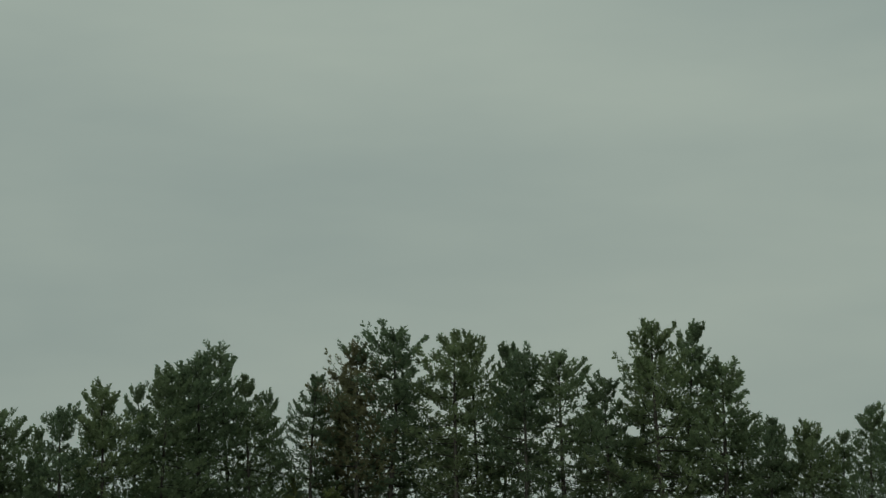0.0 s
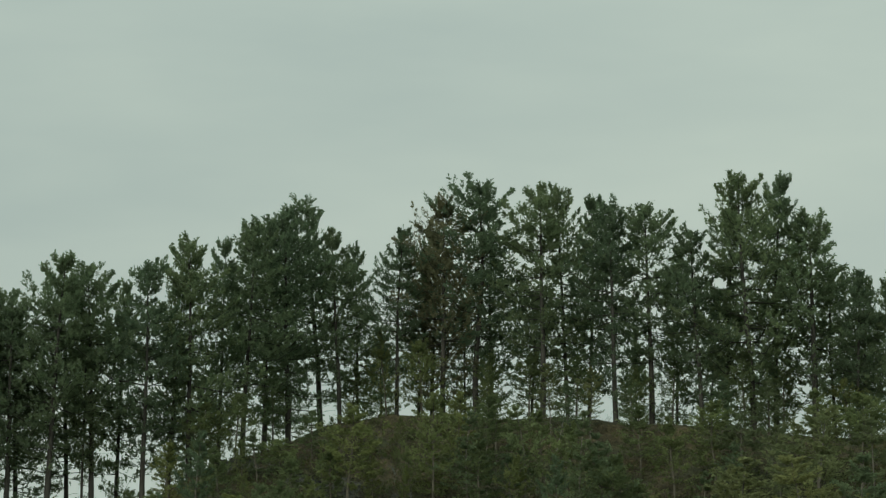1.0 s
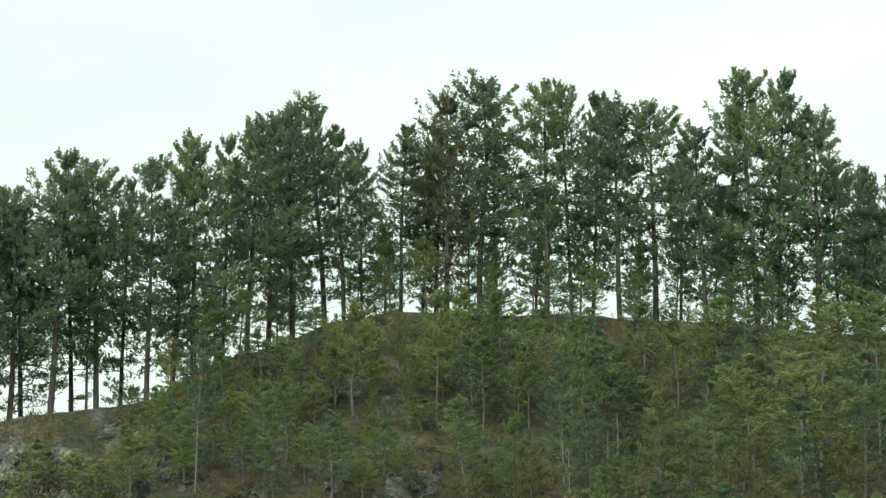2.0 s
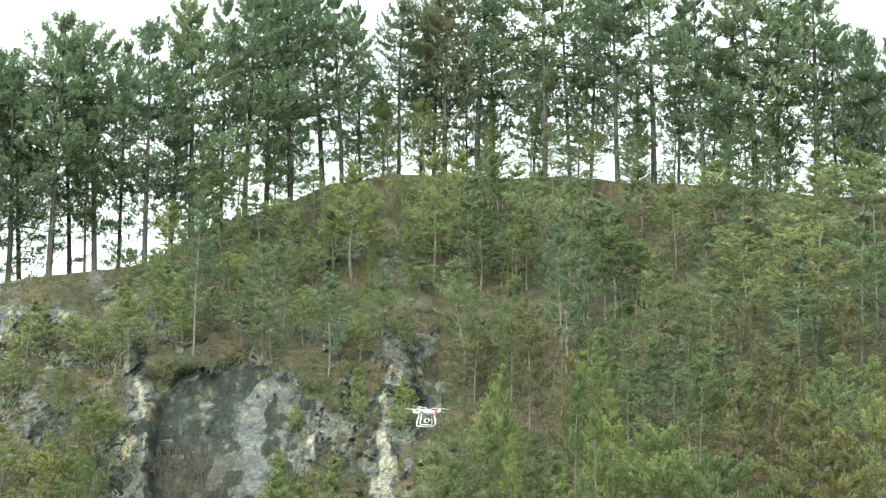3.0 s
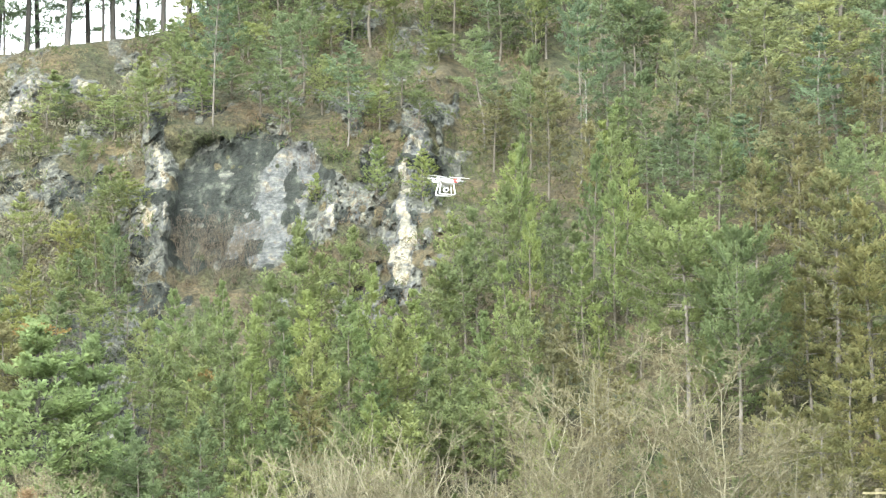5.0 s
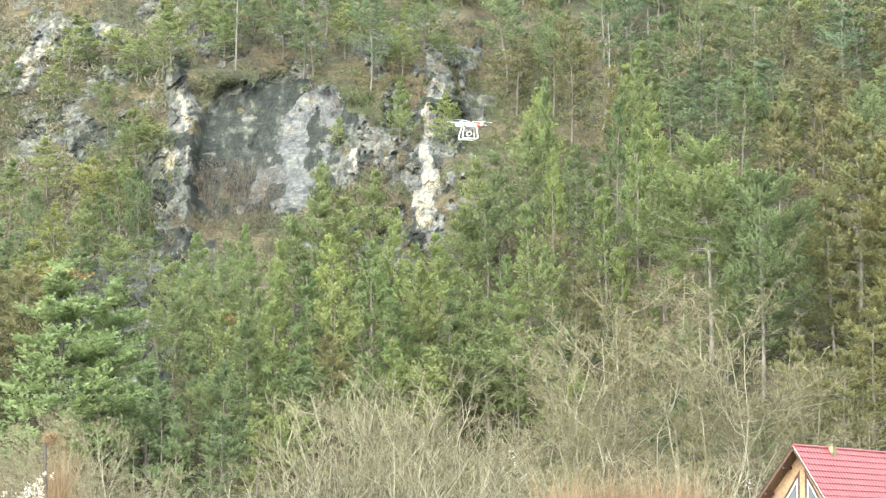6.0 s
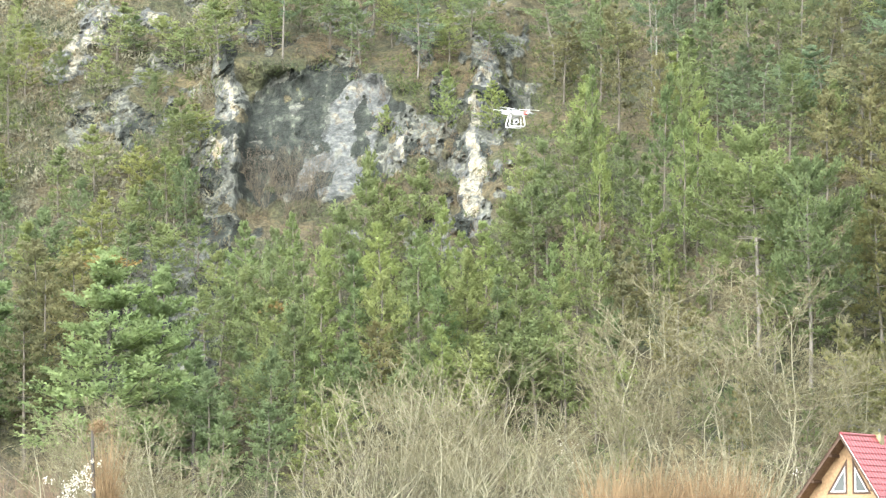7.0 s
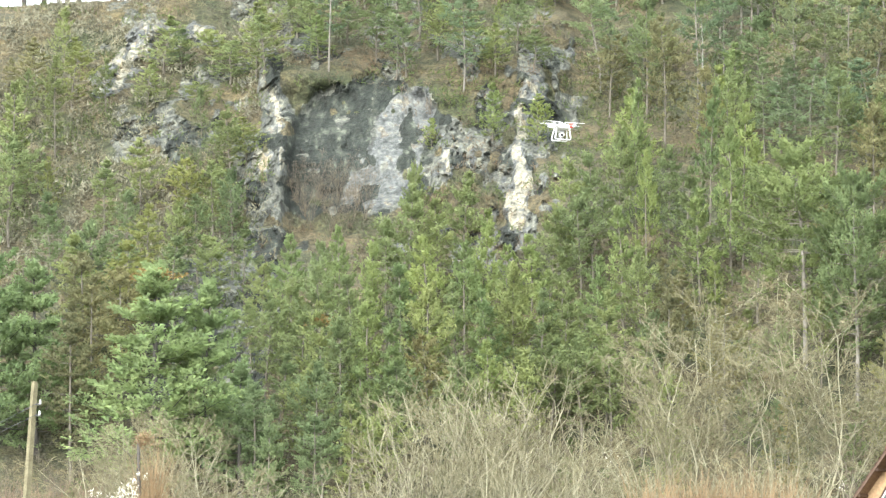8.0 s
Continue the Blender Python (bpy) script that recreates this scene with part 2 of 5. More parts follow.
# ---- the hill ----
def lattice(i, j, k, seed):
    h = (i * 374761393 + j * 668265263 + k * 2147483647 + seed * 1274126177) & 0xFFFFFFFF
    h = ((h ^ (h >> 13)) * 1274126177) & 0xFFFFFFFF
    return ((h ^ (h >> 16)) & 0xFFFF) / 65535.0


def vnoise(x, y, z, seed=0):
    """Smooth value noise from 0 to 1, for arrays."""
    x, y, z = (np.asarray(a, float) for a in (x, y, z))
    x, y, z = np.broadcast_arrays(x, y, z)
    i, j, k = (np.floor(a).astype(np.int64) for a in (x, y, z))
    u, v, w = x - i, y - j, z - k
    u, v, w = (a * a * (3 - 2 * a) for a in (u, v, w))
    total = 0.0
    for di in (0, 1):
        for dj in (0, 1):
            for dk in (0, 1):
                total = total + lattice(i + di, j + dj, k + dk, seed) * (u if di else 1 - u) * (v if dj else 1 - v) * (w if dk else 1 - w)
    return total


def fbm(x, y, z, octaves=4, seed=0):
    total, amp, norm = 0.0, 1.0, 0.0
    for o in range(octaves):
        f = 2.0 ** o
        total, norm, amp = total + amp * vnoise(x * f, y * f, z * f, seed + o), norm + amp, amp * 0.5
    return total / norm


def facets(x, z, size, tall, seed):
    """Broken rock: tilted flat blocks with sharp steps between them (about -0.5 to 0.5), and the nearness of a joint (1 in it)."""
    u, v = np.asarray(x, float) / size, np.asarray(z, float) / (size * tall)
    i, j = np.floor(u).astype(np.int64), np.floor(v).astype(np.int64)
    best, second = np.full(u.shape, 9.0), np.full(u.shape, 9.0)
    value = np.zeros(u.shape)
    for di in (-1, 0, 1):
        for dj in (-1, 0, 1):
            a, b = i + di, j + dj
            dx, dz = u - (a + lattice(a, b, 1, seed)), v - (b + lattice(a, b, 2, seed))
            d = np.hypot(dx, dz)
            own = lattice(a, b, 3, seed) - 0.5 + (lattice(a, b, 4, seed) - 0.5) * dx * 1.4 + (lattice(a, b, 5, seed) - 0.5) * dz * 1.4
            near = d < best
            second = np.where(near, best, np.minimum(second, d))
            value = np.where(near, own, value)
            best = np.where(near, d, best)
    return value, np.clip(1 - (second - best) / 0.12, 0, 1)


def smooth(a, b, v):
    t = np.clip((np.asarray(v, float) - a) / (b - a), 0, 1)
    return t * t * (3 - 2 * t)


def band(v, lo, hi, soft):
    """1 between lo and hi, fading out over soft."""
    return smooth(lo - soft, lo + soft, v) * (1 - smooth(hi - soft, hi + soft, v))


# the crest's height along x: a low shoulder, then a dome
CREST_X = (-140, -60, -41, -31, -26, -20, -15.4, -12, -8, -2.8, 3, 10.5, 15, 24, 35, 60, 140)
CREST_Z = (36, 39.7, 42.0, 42.3, 43.4, 44.9, 48.9, 51.1, 54.3, 55.5, 55.2, 55.0, 54.1, 53.4, 52.6, 51, 44)
# the slope's distance by height
SLOPE_Z = (0, 2.5, 5, 12, 22, 34, 46, 58)
SLOPE_Y = (112, 140, 158, 170, 186, 206, 226, 244)


def crest_z(x):
    return np.interp(x, CREST_X, CREST_Z)


def rocks(x, z):
    """How far the rock features push the slope outwards (minus) or inwards, and the masks of rock, pale or painted-lit
    rock, and stains with painted shade.
    """
    wob = (fbm(x * 0.55, z * 0.45, 3.3, 4, 11) - 0.5) * 2.0
    xw, zw = x + wob, z + (fbm(x * 0.7, z * 0.4, 9.1, 4, 17) - 0.5) * 2.0
    xw = xw + (fbm(x * 1.9, z * 1.5, 6.1, 3, 23) - 0.5) * 1.3
    cliff = band(x, -20.5, -0.5, 2.5)
    push = cliff * np.interp(z, (8, 22, 34, 42, 50), (0, 5.0, -4.0, -2.0, 0))
    # tall pillar beside the hollow, narrow at the top, its right edge upright
    ax = np.interp(z, (19.5, 24.7, 27.3, 30.5, 33.0, 34.8, 37.0), (-18.2, -18.4, -18.5, -18.4, -18.8, -19.2, -19.7)) + 0.2 * np.sin(z * 0.9)
    aw = np.interp(z, (18, 22, 24.7, 27.3, 30.5, 33.0, 34.8, 37.0), (0.8, 1.35, 1.4, 1.25, 0.95, 0.95, 0.62, 0.25))
    pillar_a = smooth(aw + 0.3, aw - 0.3, np.abs(x + 0.5 * wob - ax)) * band(z, 19.0, 36.8, 0.7)
    # hollow under an arch; its right-hand back wall is a bright slab
    arch = np.interp(x, (-18, -17.2, -16.2, -14.8, -12.5, -10.5, -9.2, -8.5), (29.8, 31.2, 32.9, 33.9, 34.5, 34.2, 33.2, 31.6))
    hollow = band(x + 0.55 * wob, -17.3, -8.4, 0.35) * smooth(21.5, 23.5, zw) * smooth(arch + 0.6, arch - 0.6, z + 1.1 * wob)
    edge = np.interp(z, (24.5, 27.7, 29.6, 31.8, 33.3, 34.0), (-13.6, -13.6, -12.2, -11.6, -10.6, -9.8)) + wob * 1.3
    far_edge = np.interp(z, (24.5, 26.5, 29.3, 31.9, 33.0), (-10.2, -9.2, -8.5, -8.3, -8.8)) + 0.4 * wob
    slab = smooth(edge - 0.35, edge + 0.35, x) * smooth(far_edge + 0.3, far_edge - 0.3, x) * band(zw, 24.4, 33.6, 0.5)
    # second pillar: pale strip below, grey block, broken head leaning into the slope
    strip_c = np.interp(z, (22.8, 24.7, 27.4, 32.0), (-3.2, -2.75, -3.05, -3.0)) + 0.18 * np.sin(z * 1.7)
    strip_w = np.interp(z, (22.8, 24.0, 25.4, 27.4, 29.5, 32.0), (0.3, 0.7, 0.75, 0.42, 0.34, 0.2))
    strip = smooth(strip_w + 0.2, strip_w - 0.2, np.abs(x + wob * 0.6 - strip_c)) * band(z, 22.7, 31.9, 0.4)
    body_b = band(xw, -3.7, -0.9, 0.5) * band(z, 21.5, 32.5, 0.9)
    block = band(xw, -2.9, -0.9, 0.4) * band(zw, 31.8, 35.6, 0.6)
    head = band(xw, -2.4, 0.7, 0.6) * band(zw, 36.2, 41.4, 0.9)
    broken = band(xw, -9.0, -3.6, 0.6) * band(zw, 25.0, 31.6, 0.9)
    rib = band(xw, -7.5, -6.9, 0.25) * band(zw, 26.6, 28.6, 0.4) + band(xw, -6.4, -5.7, 0.25) * band(zw, 26.0, 27.0, 0.3) + band(xw, -5.0, -4.6, 0.2) * band(zw, 24.8, 26.4, 0.3)
    # crags under the shoulder and on the dome
    crag = band(xw + 0.25 * (40 - z), -29.6, -27.5, 0.5) * band(zw, 33.2, 39.4, 0.6) + band(xw, -25.6, -23.8, 0.5) * band(zw, 37.6, 39.6, 0.6)
    upper = band(xw, -16.0, -13.0, 0.9) * band(zw, 47.6, 50.0, 0.8) + band(xw, -9.0, -5.5, 0.9) * band(zw, 44.5, 46.8, 0.7) + band(xw, -13.5, -9.8, 0.8) * band(zw, 37.0, 42.0, 1.0)
    side = band(xw, -28.5, -22.5, 1.2) * band(zw, 28.0, 31.5, 1.0) + band(xw, -23.0, -16.5, 1.2) * band(zw, 11, 20, 1.5)
    push = push - 1.4 * pillar_a - 0.9 * body_b - 0.5 * strip - 1.2 * block - 1.1 * head + 1.2 * hollow - 0.15 * slab - 0.6 * rib - 0.4 * broken - 1.2 * crag - 0.7 * upper - 0.5 * side
    patchy = fbm(x * 0.8, z * 0.6, 5.5, 4, 31)
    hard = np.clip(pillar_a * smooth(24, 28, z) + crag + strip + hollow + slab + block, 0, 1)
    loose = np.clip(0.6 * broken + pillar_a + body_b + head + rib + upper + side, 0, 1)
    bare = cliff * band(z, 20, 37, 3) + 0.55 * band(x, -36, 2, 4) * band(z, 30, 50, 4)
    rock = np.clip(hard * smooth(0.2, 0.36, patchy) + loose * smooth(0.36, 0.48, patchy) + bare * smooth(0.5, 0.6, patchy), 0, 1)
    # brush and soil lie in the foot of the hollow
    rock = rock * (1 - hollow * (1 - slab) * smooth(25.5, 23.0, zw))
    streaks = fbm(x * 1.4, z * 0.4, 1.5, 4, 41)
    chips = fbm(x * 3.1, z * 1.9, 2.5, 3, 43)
    # the pillar's sunlit edge and block, painted lighter, and scattered pale chips
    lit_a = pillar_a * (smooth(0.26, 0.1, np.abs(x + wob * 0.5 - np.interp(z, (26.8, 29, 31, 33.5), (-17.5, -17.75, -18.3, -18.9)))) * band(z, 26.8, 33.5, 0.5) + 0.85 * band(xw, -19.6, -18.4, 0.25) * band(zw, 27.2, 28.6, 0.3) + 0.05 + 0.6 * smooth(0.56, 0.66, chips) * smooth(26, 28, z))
    # pale limestone; the crag is raised further to paint its lit flank
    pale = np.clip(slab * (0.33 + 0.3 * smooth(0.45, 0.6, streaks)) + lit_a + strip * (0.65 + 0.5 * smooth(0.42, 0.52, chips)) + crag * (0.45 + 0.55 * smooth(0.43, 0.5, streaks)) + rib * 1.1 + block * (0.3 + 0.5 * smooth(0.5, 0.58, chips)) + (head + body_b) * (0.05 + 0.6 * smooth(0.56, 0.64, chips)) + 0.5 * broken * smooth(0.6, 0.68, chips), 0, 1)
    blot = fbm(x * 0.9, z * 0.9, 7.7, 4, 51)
    # water stains in blots; across the hollow the mask also paints its shade
    stain_shade = (1 - np.clip(1.5 * strip, 0, 1)) * np.clip(1.0 * hollow * (1 - slab) * smooth(0.41, 0.47, blot + 0.03) + 0.7 * slab * smooth(0.53, 0.6, blot) + 0.8 * (upper + side) * smooth(0.5, 0.58, blot) + 0.7 * (1 - slab) * (0.8 * bare + body_b + broken + pillar_a * smooth(27, 24, z)) * smooth(0.5, 0.58, blot), 0, 1)
    return push, rock, pale, stain_shade, 1 - np.clip(0.92 * slab + 0.85 * hollow + 0.5 * pillar_a + 0.35 * (strip + block + body_b), 0, 0.92)


def face(x, z):
    """Distance of the slope at x and height z, and the rock masks there."""
    x, z = np.broadcast_arrays(np.asarray(x, float), np.asarray(z, float))
    push, rock, pale, stain_shade, rough = rocks(x, z)
    y = np.interp(z, SLOPE_Z, SLOPE_Y) + push * smooth(70, 45, np.abs(x))
    y = y + (fbm(x / 11.0, z / 8.0, 0.5, 3, 5) - 0.5) * 7.0 * smooth(3, 14, z)
    y = y + (fbm(x / 2.6, z / 1.8, 2.5, 4, 7) - 0.5) * 2.0 * smooth(2, 8, z) * (0.35 + 0.65 * smooth(0.1, 0.5, rough))
    # broken limestone: large and small tilted blocks, joints, upright flutes
    wx = x + 0.7 * (vnoise(x * 0.9, z * 0.9, 1.0, 71) - 0.5)
    big, joint = facets(wx, z, 1.5, 1.7, 73)
    small, chip = facets(wx, z, 0.55, 1.5, 74)
    y = y + rock * rough * (0.75 * big + 0.42 * small + 0.12 * joint + (fbm(x * 2.4, z * 1.2, 8.5, 3, 19) - 0.5) * 0.5)
    y = y + rock * (1 - rough) * (0.10 * small + 0.14 * big + 0.22 * (fbm(x * 1.6, z * 0.5, 4.5, 3, 29) - 0.5))
    return y, rock, pale, stain_shade


def spot(x, z):
    """The place on the slope at x and height z."""
    return float(x), float(face(x, z)[0]), float(z)


def crest_spot(x, behind):
    """The place on the flat top, so far behind the crest."""
    zc = float(crest_z(x))
    return float(x), float(face(x, zc)[0]) + behind, zc - 0.04 * behind - 0.15


def grid_mesh(name, verts, rows, cols):
    me = bpy.data.meshes.new(name)
    idx = np.arange(rows * cols).reshape(rows, cols)
    quads = np.stack([idx[:-1, :-1], idx[:-1, 1:], idx[1:, 1:], idx[1:, :-1]], -1).reshape(-1, 4)
    me.vertices.add(len(verts))
    me.vertices.foreach_set("co", verts.astype(np.float32).ravel())
    me.loops.add(quads.size)
    me.loops.foreach_set("vertex_index", quads.astype(np.int32).ravel())
    me.polygons.add(len(quads))
    me.polygons.foreach_set("loop_start", np.arange(0, quads.size, 4, dtype=np.int32))
    me.polygons.foreach_set("use_smooth", np.ones(len(quads), dtype=bool))
    me.update(calc_edges=True)
    return me


def build_ground():
    fine = np.concatenate([np.arange(-48, -34, 0.3), np.arange(-34, -21, 0.17), np.arange(-21, 1.5, 0.12), np.arange(1.5, 48.01, 0.4)])
    far = np.array([50, 54, 60, 70, 85, 110, 140, 300, 900, 3000])
    xs = np.concatenate([-far[::-1], fine, far])
    vs = np.concatenate([np.linspace(0, 0.36, 50), np.linspace(0.365, 0.8, 170), np.linspace(0.805, 1, 50)])
    zc = crest_z(xs)
    X, V = np.meshgrid(xs, vs)
    Z = V * zc[None, :]
    Y, rock, pale, stain_shade = face(X, Z)
    front = [-3000, -600, -100, 0, 40, 80, 104]
    rows = [np.stack([xs, np.full_like(xs, y), np.full_like(xs, -0.02 + 0.15 * (fbm(xs * 0.05, y * 0.05, 0, 2, 3) - 0.5) * (abs(y) < 110))], -1) for y in front]
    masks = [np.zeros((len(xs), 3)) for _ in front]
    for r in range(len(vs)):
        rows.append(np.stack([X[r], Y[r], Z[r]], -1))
        masks.append(np.stack([rock[r], pale[r], stain_shade[r]], -1))
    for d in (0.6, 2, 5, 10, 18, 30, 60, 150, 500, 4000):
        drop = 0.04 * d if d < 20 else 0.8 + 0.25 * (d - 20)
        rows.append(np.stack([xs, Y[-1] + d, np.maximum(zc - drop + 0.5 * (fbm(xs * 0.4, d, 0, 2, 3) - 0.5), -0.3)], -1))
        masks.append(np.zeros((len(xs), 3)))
    verts = np.concatenate(rows)
    me = grid_mesh("ground", verts, len(rows), len(xs))
    rocky = np.concatenate([m[:, 0] for m in masks]) > 0.45
    corner = np.zeros(len(me.loops), np.int32)
    me.loops.foreach_get("vertex_index", corner)
    rough = np.concatenate([np.ones(len(front) * len(xs)), rocks(X, Z)[4].ravel(), np.ones(10 * len(xs))])
    rocky = rocky & (rough > 0.3)
    me.polygons.foreach_set("use_smooth", ~rocky[corner].reshape(-1, 4).any(1))
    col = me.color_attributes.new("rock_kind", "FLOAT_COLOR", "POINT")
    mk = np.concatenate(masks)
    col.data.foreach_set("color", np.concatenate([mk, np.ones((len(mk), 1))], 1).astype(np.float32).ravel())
    me.materials.append(MAT_HILL)
    return tagged(new("ground", me), "valley floor and steep wooded hill of brown soil with limestone cliffs", "ground", kind="structure")


build_ground()
# ---- trees ----
class Soup:
    """Collects triangles and tubes, then becomes one mesh."""

    def __init__(self):
        self.v, self.f, self.n = [], [], 0

    def add(self, verts, tris):
        self.v.append(np.asarray(verts, float))
        self.f.append(np.asarray(tris, np.int64) + self.n)
        self.n += len(verts)

    def tube(self, pts, radii, sides=5):
        pts, radii = np.asarray(pts, float), np.asarray(radii, float)
        d = pts[-1] - pts[0]
        d = d / (np.linalg.norm(d) + 1e-9)
        a = np.cross(d, (0.31, 0.87, 0.38) if abs(d[2]) > 0.8 else (0, 0, 1.0))
        a /= np.linalg.norm(a)
        b = np.cross(d, a)
        ang = np.arange(sides) * 2 * np.pi / sides
        ring = np.cos(ang)[:, None] * a + np.sin(ang)[:, None] * b
        verts = (pts[:, None, :] + radii[:, None, None] * ring[None]).reshape(-1, 3)
        k, s = np.meshgrid(np.arange(len(pts) - 1), np.arange(sides), indexing="ij")
        i0, i1 = k * sides + s, k * sides + (s + 1) % sides
        tris = np.concatenate([np.stack([i0, i1, i1 + sides], -1).reshape(-1, 3), np.stack([i0, i1 + sides, i0 + sides], -1).reshape(-1, 3)])
        self.add(verts, tris)

    def mesh(self, name, mat, flat=True):
        v, f = np.concatenate(self.v), np.concatenate(self.f)
        me = bpy.data.meshes.new(name)
        me.vertices.add(len(v))
        me.vertices.foreach_set("co", v.astype(np.float32).ravel())
        me.loops.add(f.size)
        me.loops.foreach_set("vertex_index", f.astype(np.int32).ravel())
        me.polygons.add(len(f))
        me.polygons.foreach_set("loop_start", np.arange(0, f.size, 3, dtype=np.int32))
        if not flat:
            me.polygons.foreach_set("use_smooth", np.ones(len(f), dtype=bool))
        me.update(calc_edges=True)
        me.materials.append(mat)
        return me


def unit(v):
    return v / (np.linalg.norm(v, axis=-1, keepdims=True) + 1e-9)


def tufts(soup, at, axis, size, rng, blades=5, broad=0.3):
    """Brush-like needle tufts: a few ragged blades that fan out along a short shoot."""
    n = len(at)
    at, axis = np.asarray(at), unit(np.asarray(axis))
    size = np.asarray(size)[:, None, None]
    rad = rng.normal(size=(n, blades, 3))
    rad = unit(rad - (rad * axis[:, None]).sum(-1, keepdims=True) * axis[:, None])
    t = np.linspace(-0.4, 0.5, blades)[None, :, None]
    root = at[:, None] + axis[:, None] * t * size
    tip_dir = unit(axis[:, None] * rng.uniform(0.4, 1.3, (n, blades, 1)) + rad * 0.75)
    wide = unit(np.cross(tip_dir, rng.normal(size=(n, blades, 3))))
    ln = size * rng.uniform(0.6, 1.1, (n, blades, 1))
    w = ln * broad
    verts = np.stack([root - wide * w * 0.5, root + wide * w * 0.5 + tip_dir * ln * 0.3, root + tip_dir * ln], 2).reshape(-1, 3)
    soup.add(verts, np.arange(n * blades * 3).reshape(-1, 3))


def brushes(soup, at, axis, size, rng, blades=12, broad=0.22):
    """Shoots like bottle brushes: needles in sprays all round a short twig, half of them pointed, half spread at the tip."""
    n = len(at)
    at, axis = np.asarray(at), unit(np.asarray(axis))
    size = np.asarray(size)[:, None, None]
    rad = rng.normal(size=(n, blades, 3))
    rad = unit(rad - (rad * axis[:, None]).sum(-1, keepdims=True) * axis[:, None])
    t = np.linspace(-0.55, 0.45, blades)[None, :, None]
    root = at[:, None] + axis[:, None] * t * size
    tip_dir = unit(axis[:, None] * rng.uniform(0.5, 1.2, (n, blades, 1)) + rad * (1.0 - 0.5 * (t + 0.55)))
    wide = unit(np.cross(tip_dir, rng.normal(size=(n, blades, 3))))
    ln = size * rng.uniform(0.5, 0.85, (n, blades, 1))
    w = wide * ln * broad
    open_tip = (np.arange(blades) % 2 == 0)[None, :, None]
    tip = root + tip_dir * ln
    a = np.where(open_tip, root, root - w * 0.6)
    b = np.where(open_tip, tip + w, root + w * 0.6)
    c = np.where(open_tip, tip - w, tip)
    soup.add(np.stack([a, b, c], 2).reshape(-1, 3), np.arange(n * blades * 3).reshape(-1, 3))


def pine(seed, height, bare, radius, shape, needle_mat, bark_mat, whorls=13, per=5, dense=4.5, brush=0.42, up=0.1, ragged=0.25, lean=0.02, stem=0.0065, blades=12, broad=0.22, flat=0.5, gaps=0.1):
    """A pine: a trunk with whorls of limbs, each limb a flat fan of twigs that end in needle brushes.
    bare: the bare share of the trunk; shape: the crown's outline from its base to its tip; flat: how far the fans lie in layers."""
    rng = np.random.default_rng(seed)
    wood, leaf = Soup(), Soup()
    k = np.linspace(0, 1, 10)
    bend = rng.normal(size=2) * lean * height
    wav = rng.normal(size=2) * 0.005 * height
    axis = np.stack([bend[0] * k ** 2 + wav[0] * np.sin(k * 7), bend[1] * k ** 2 + wav[1] * np.sin(k * 6 + 1), k * height], -1)
    r0 = stem * height + 0.012
    wood.tube(axis, r0 * (1 - k) ** 0.75 + 0.014, 7)
    pos, dirs, sizes = [], [], []

    def on_trunk(s):
        return np.array([np.interp(s, k, axis[:, c]) for c in range(3)])

    # dead limbs below the crown
    for s in rng.uniform(0.05, bare + 0.05, 9):
        az, L = rng.uniform(0, 6.283), rng.uniform(0.15, 0.5) * radius
        base = on_trunk(s)
        tip = base + np.array([np.cos(az) * L, np.sin(az) * L, rng.uniform(-0.15, 0.3) * L])
        wood.tube([base, (base + tip) / 2 + (0, 0, 0.04 * L), tip], [0.022, 0.014, 0.006], 3)
    levels = bare + (0.97 - bare) * np.linspace(0, 1, whorls) ** 0.92 + rng.uniform(-0.25, 0.25, whorls) * (1 - bare) / whorls
    heavy = rng.uniform(0, 6.283)
    turn = rng.uniform(0, 6.283)
    for s in levels:
        c = float(np.clip((s - bare) / (1 - bare), 0, 1))
        reach = radius * np.interp(c, np.linspace(0, 1, len(shape)), shape) * (1 + rng.normal() * 0.4 * ragged)
        turn += 0.7
        for b in range(per):
            if rng.random() < gaps + 0.3 * (c < 0.12):
                continue
            az = turn + 6.283 * b / per + rng.normal() * 0.3
            L = max(0.22, reach * (1 + rng.normal() * ragged + 0.18 * np.cos(az - heavy - 3 * c)))
            slope = up + 0.25 * c + 0.9 * max(0.0, c - 0.72) / 0.28 + rng.normal() * 0.10
            d = unit(np.array([np.cos(az), np.sin(az), slope]))
            base = on_trunk(s + rng.uniform(-0.010, 0.010))
            q = np.linspace(0, 1, 3)
            pts = base + d * L * q[:, None] + np.array([0, 0, 1.0]) * (0.16 * L * q ** 2 - 0.10 * L * np.sin(q * np.pi))[:, None]
            wood.tube(pts, (0.008 + 0.009 * L) * (1 - 0.8 * q), 3)
            m = 3 + int(round(L * dense * (0.62 + 1.0 * c) + 4 * (c > 0.6)))
            # a fan of twigs: widest past the middle, tufts gathered at the twig ends
            qq = rng.uniform(0.15, 1.0, m) ** 0.85
            knots = rng.uniform(-1, 1, max(2, m // 4))
            own = knots[rng.integers(0, len(knots), m)] * 0.7 + rng.normal(size=m) * 0.25
            on = np.stack([np.interp(qq, q, pts[:, i]) for i in range(3)], -1)
            side = unit(np.array([-d[1], d[0], 0.0]))
            spread = own * L * 0.42 * np.sin(np.clip(0.35 + 2.5 * qq, 0, 2.9))
            lift = (rng.normal(size=m) * 0.10 * (1 - flat) + rng.uniform(0, 0.10, m)) * L + 0.02
            pos.append(on + side * spread[:, None] + np.array([0, 0, 1.0]) * lift[:, None])
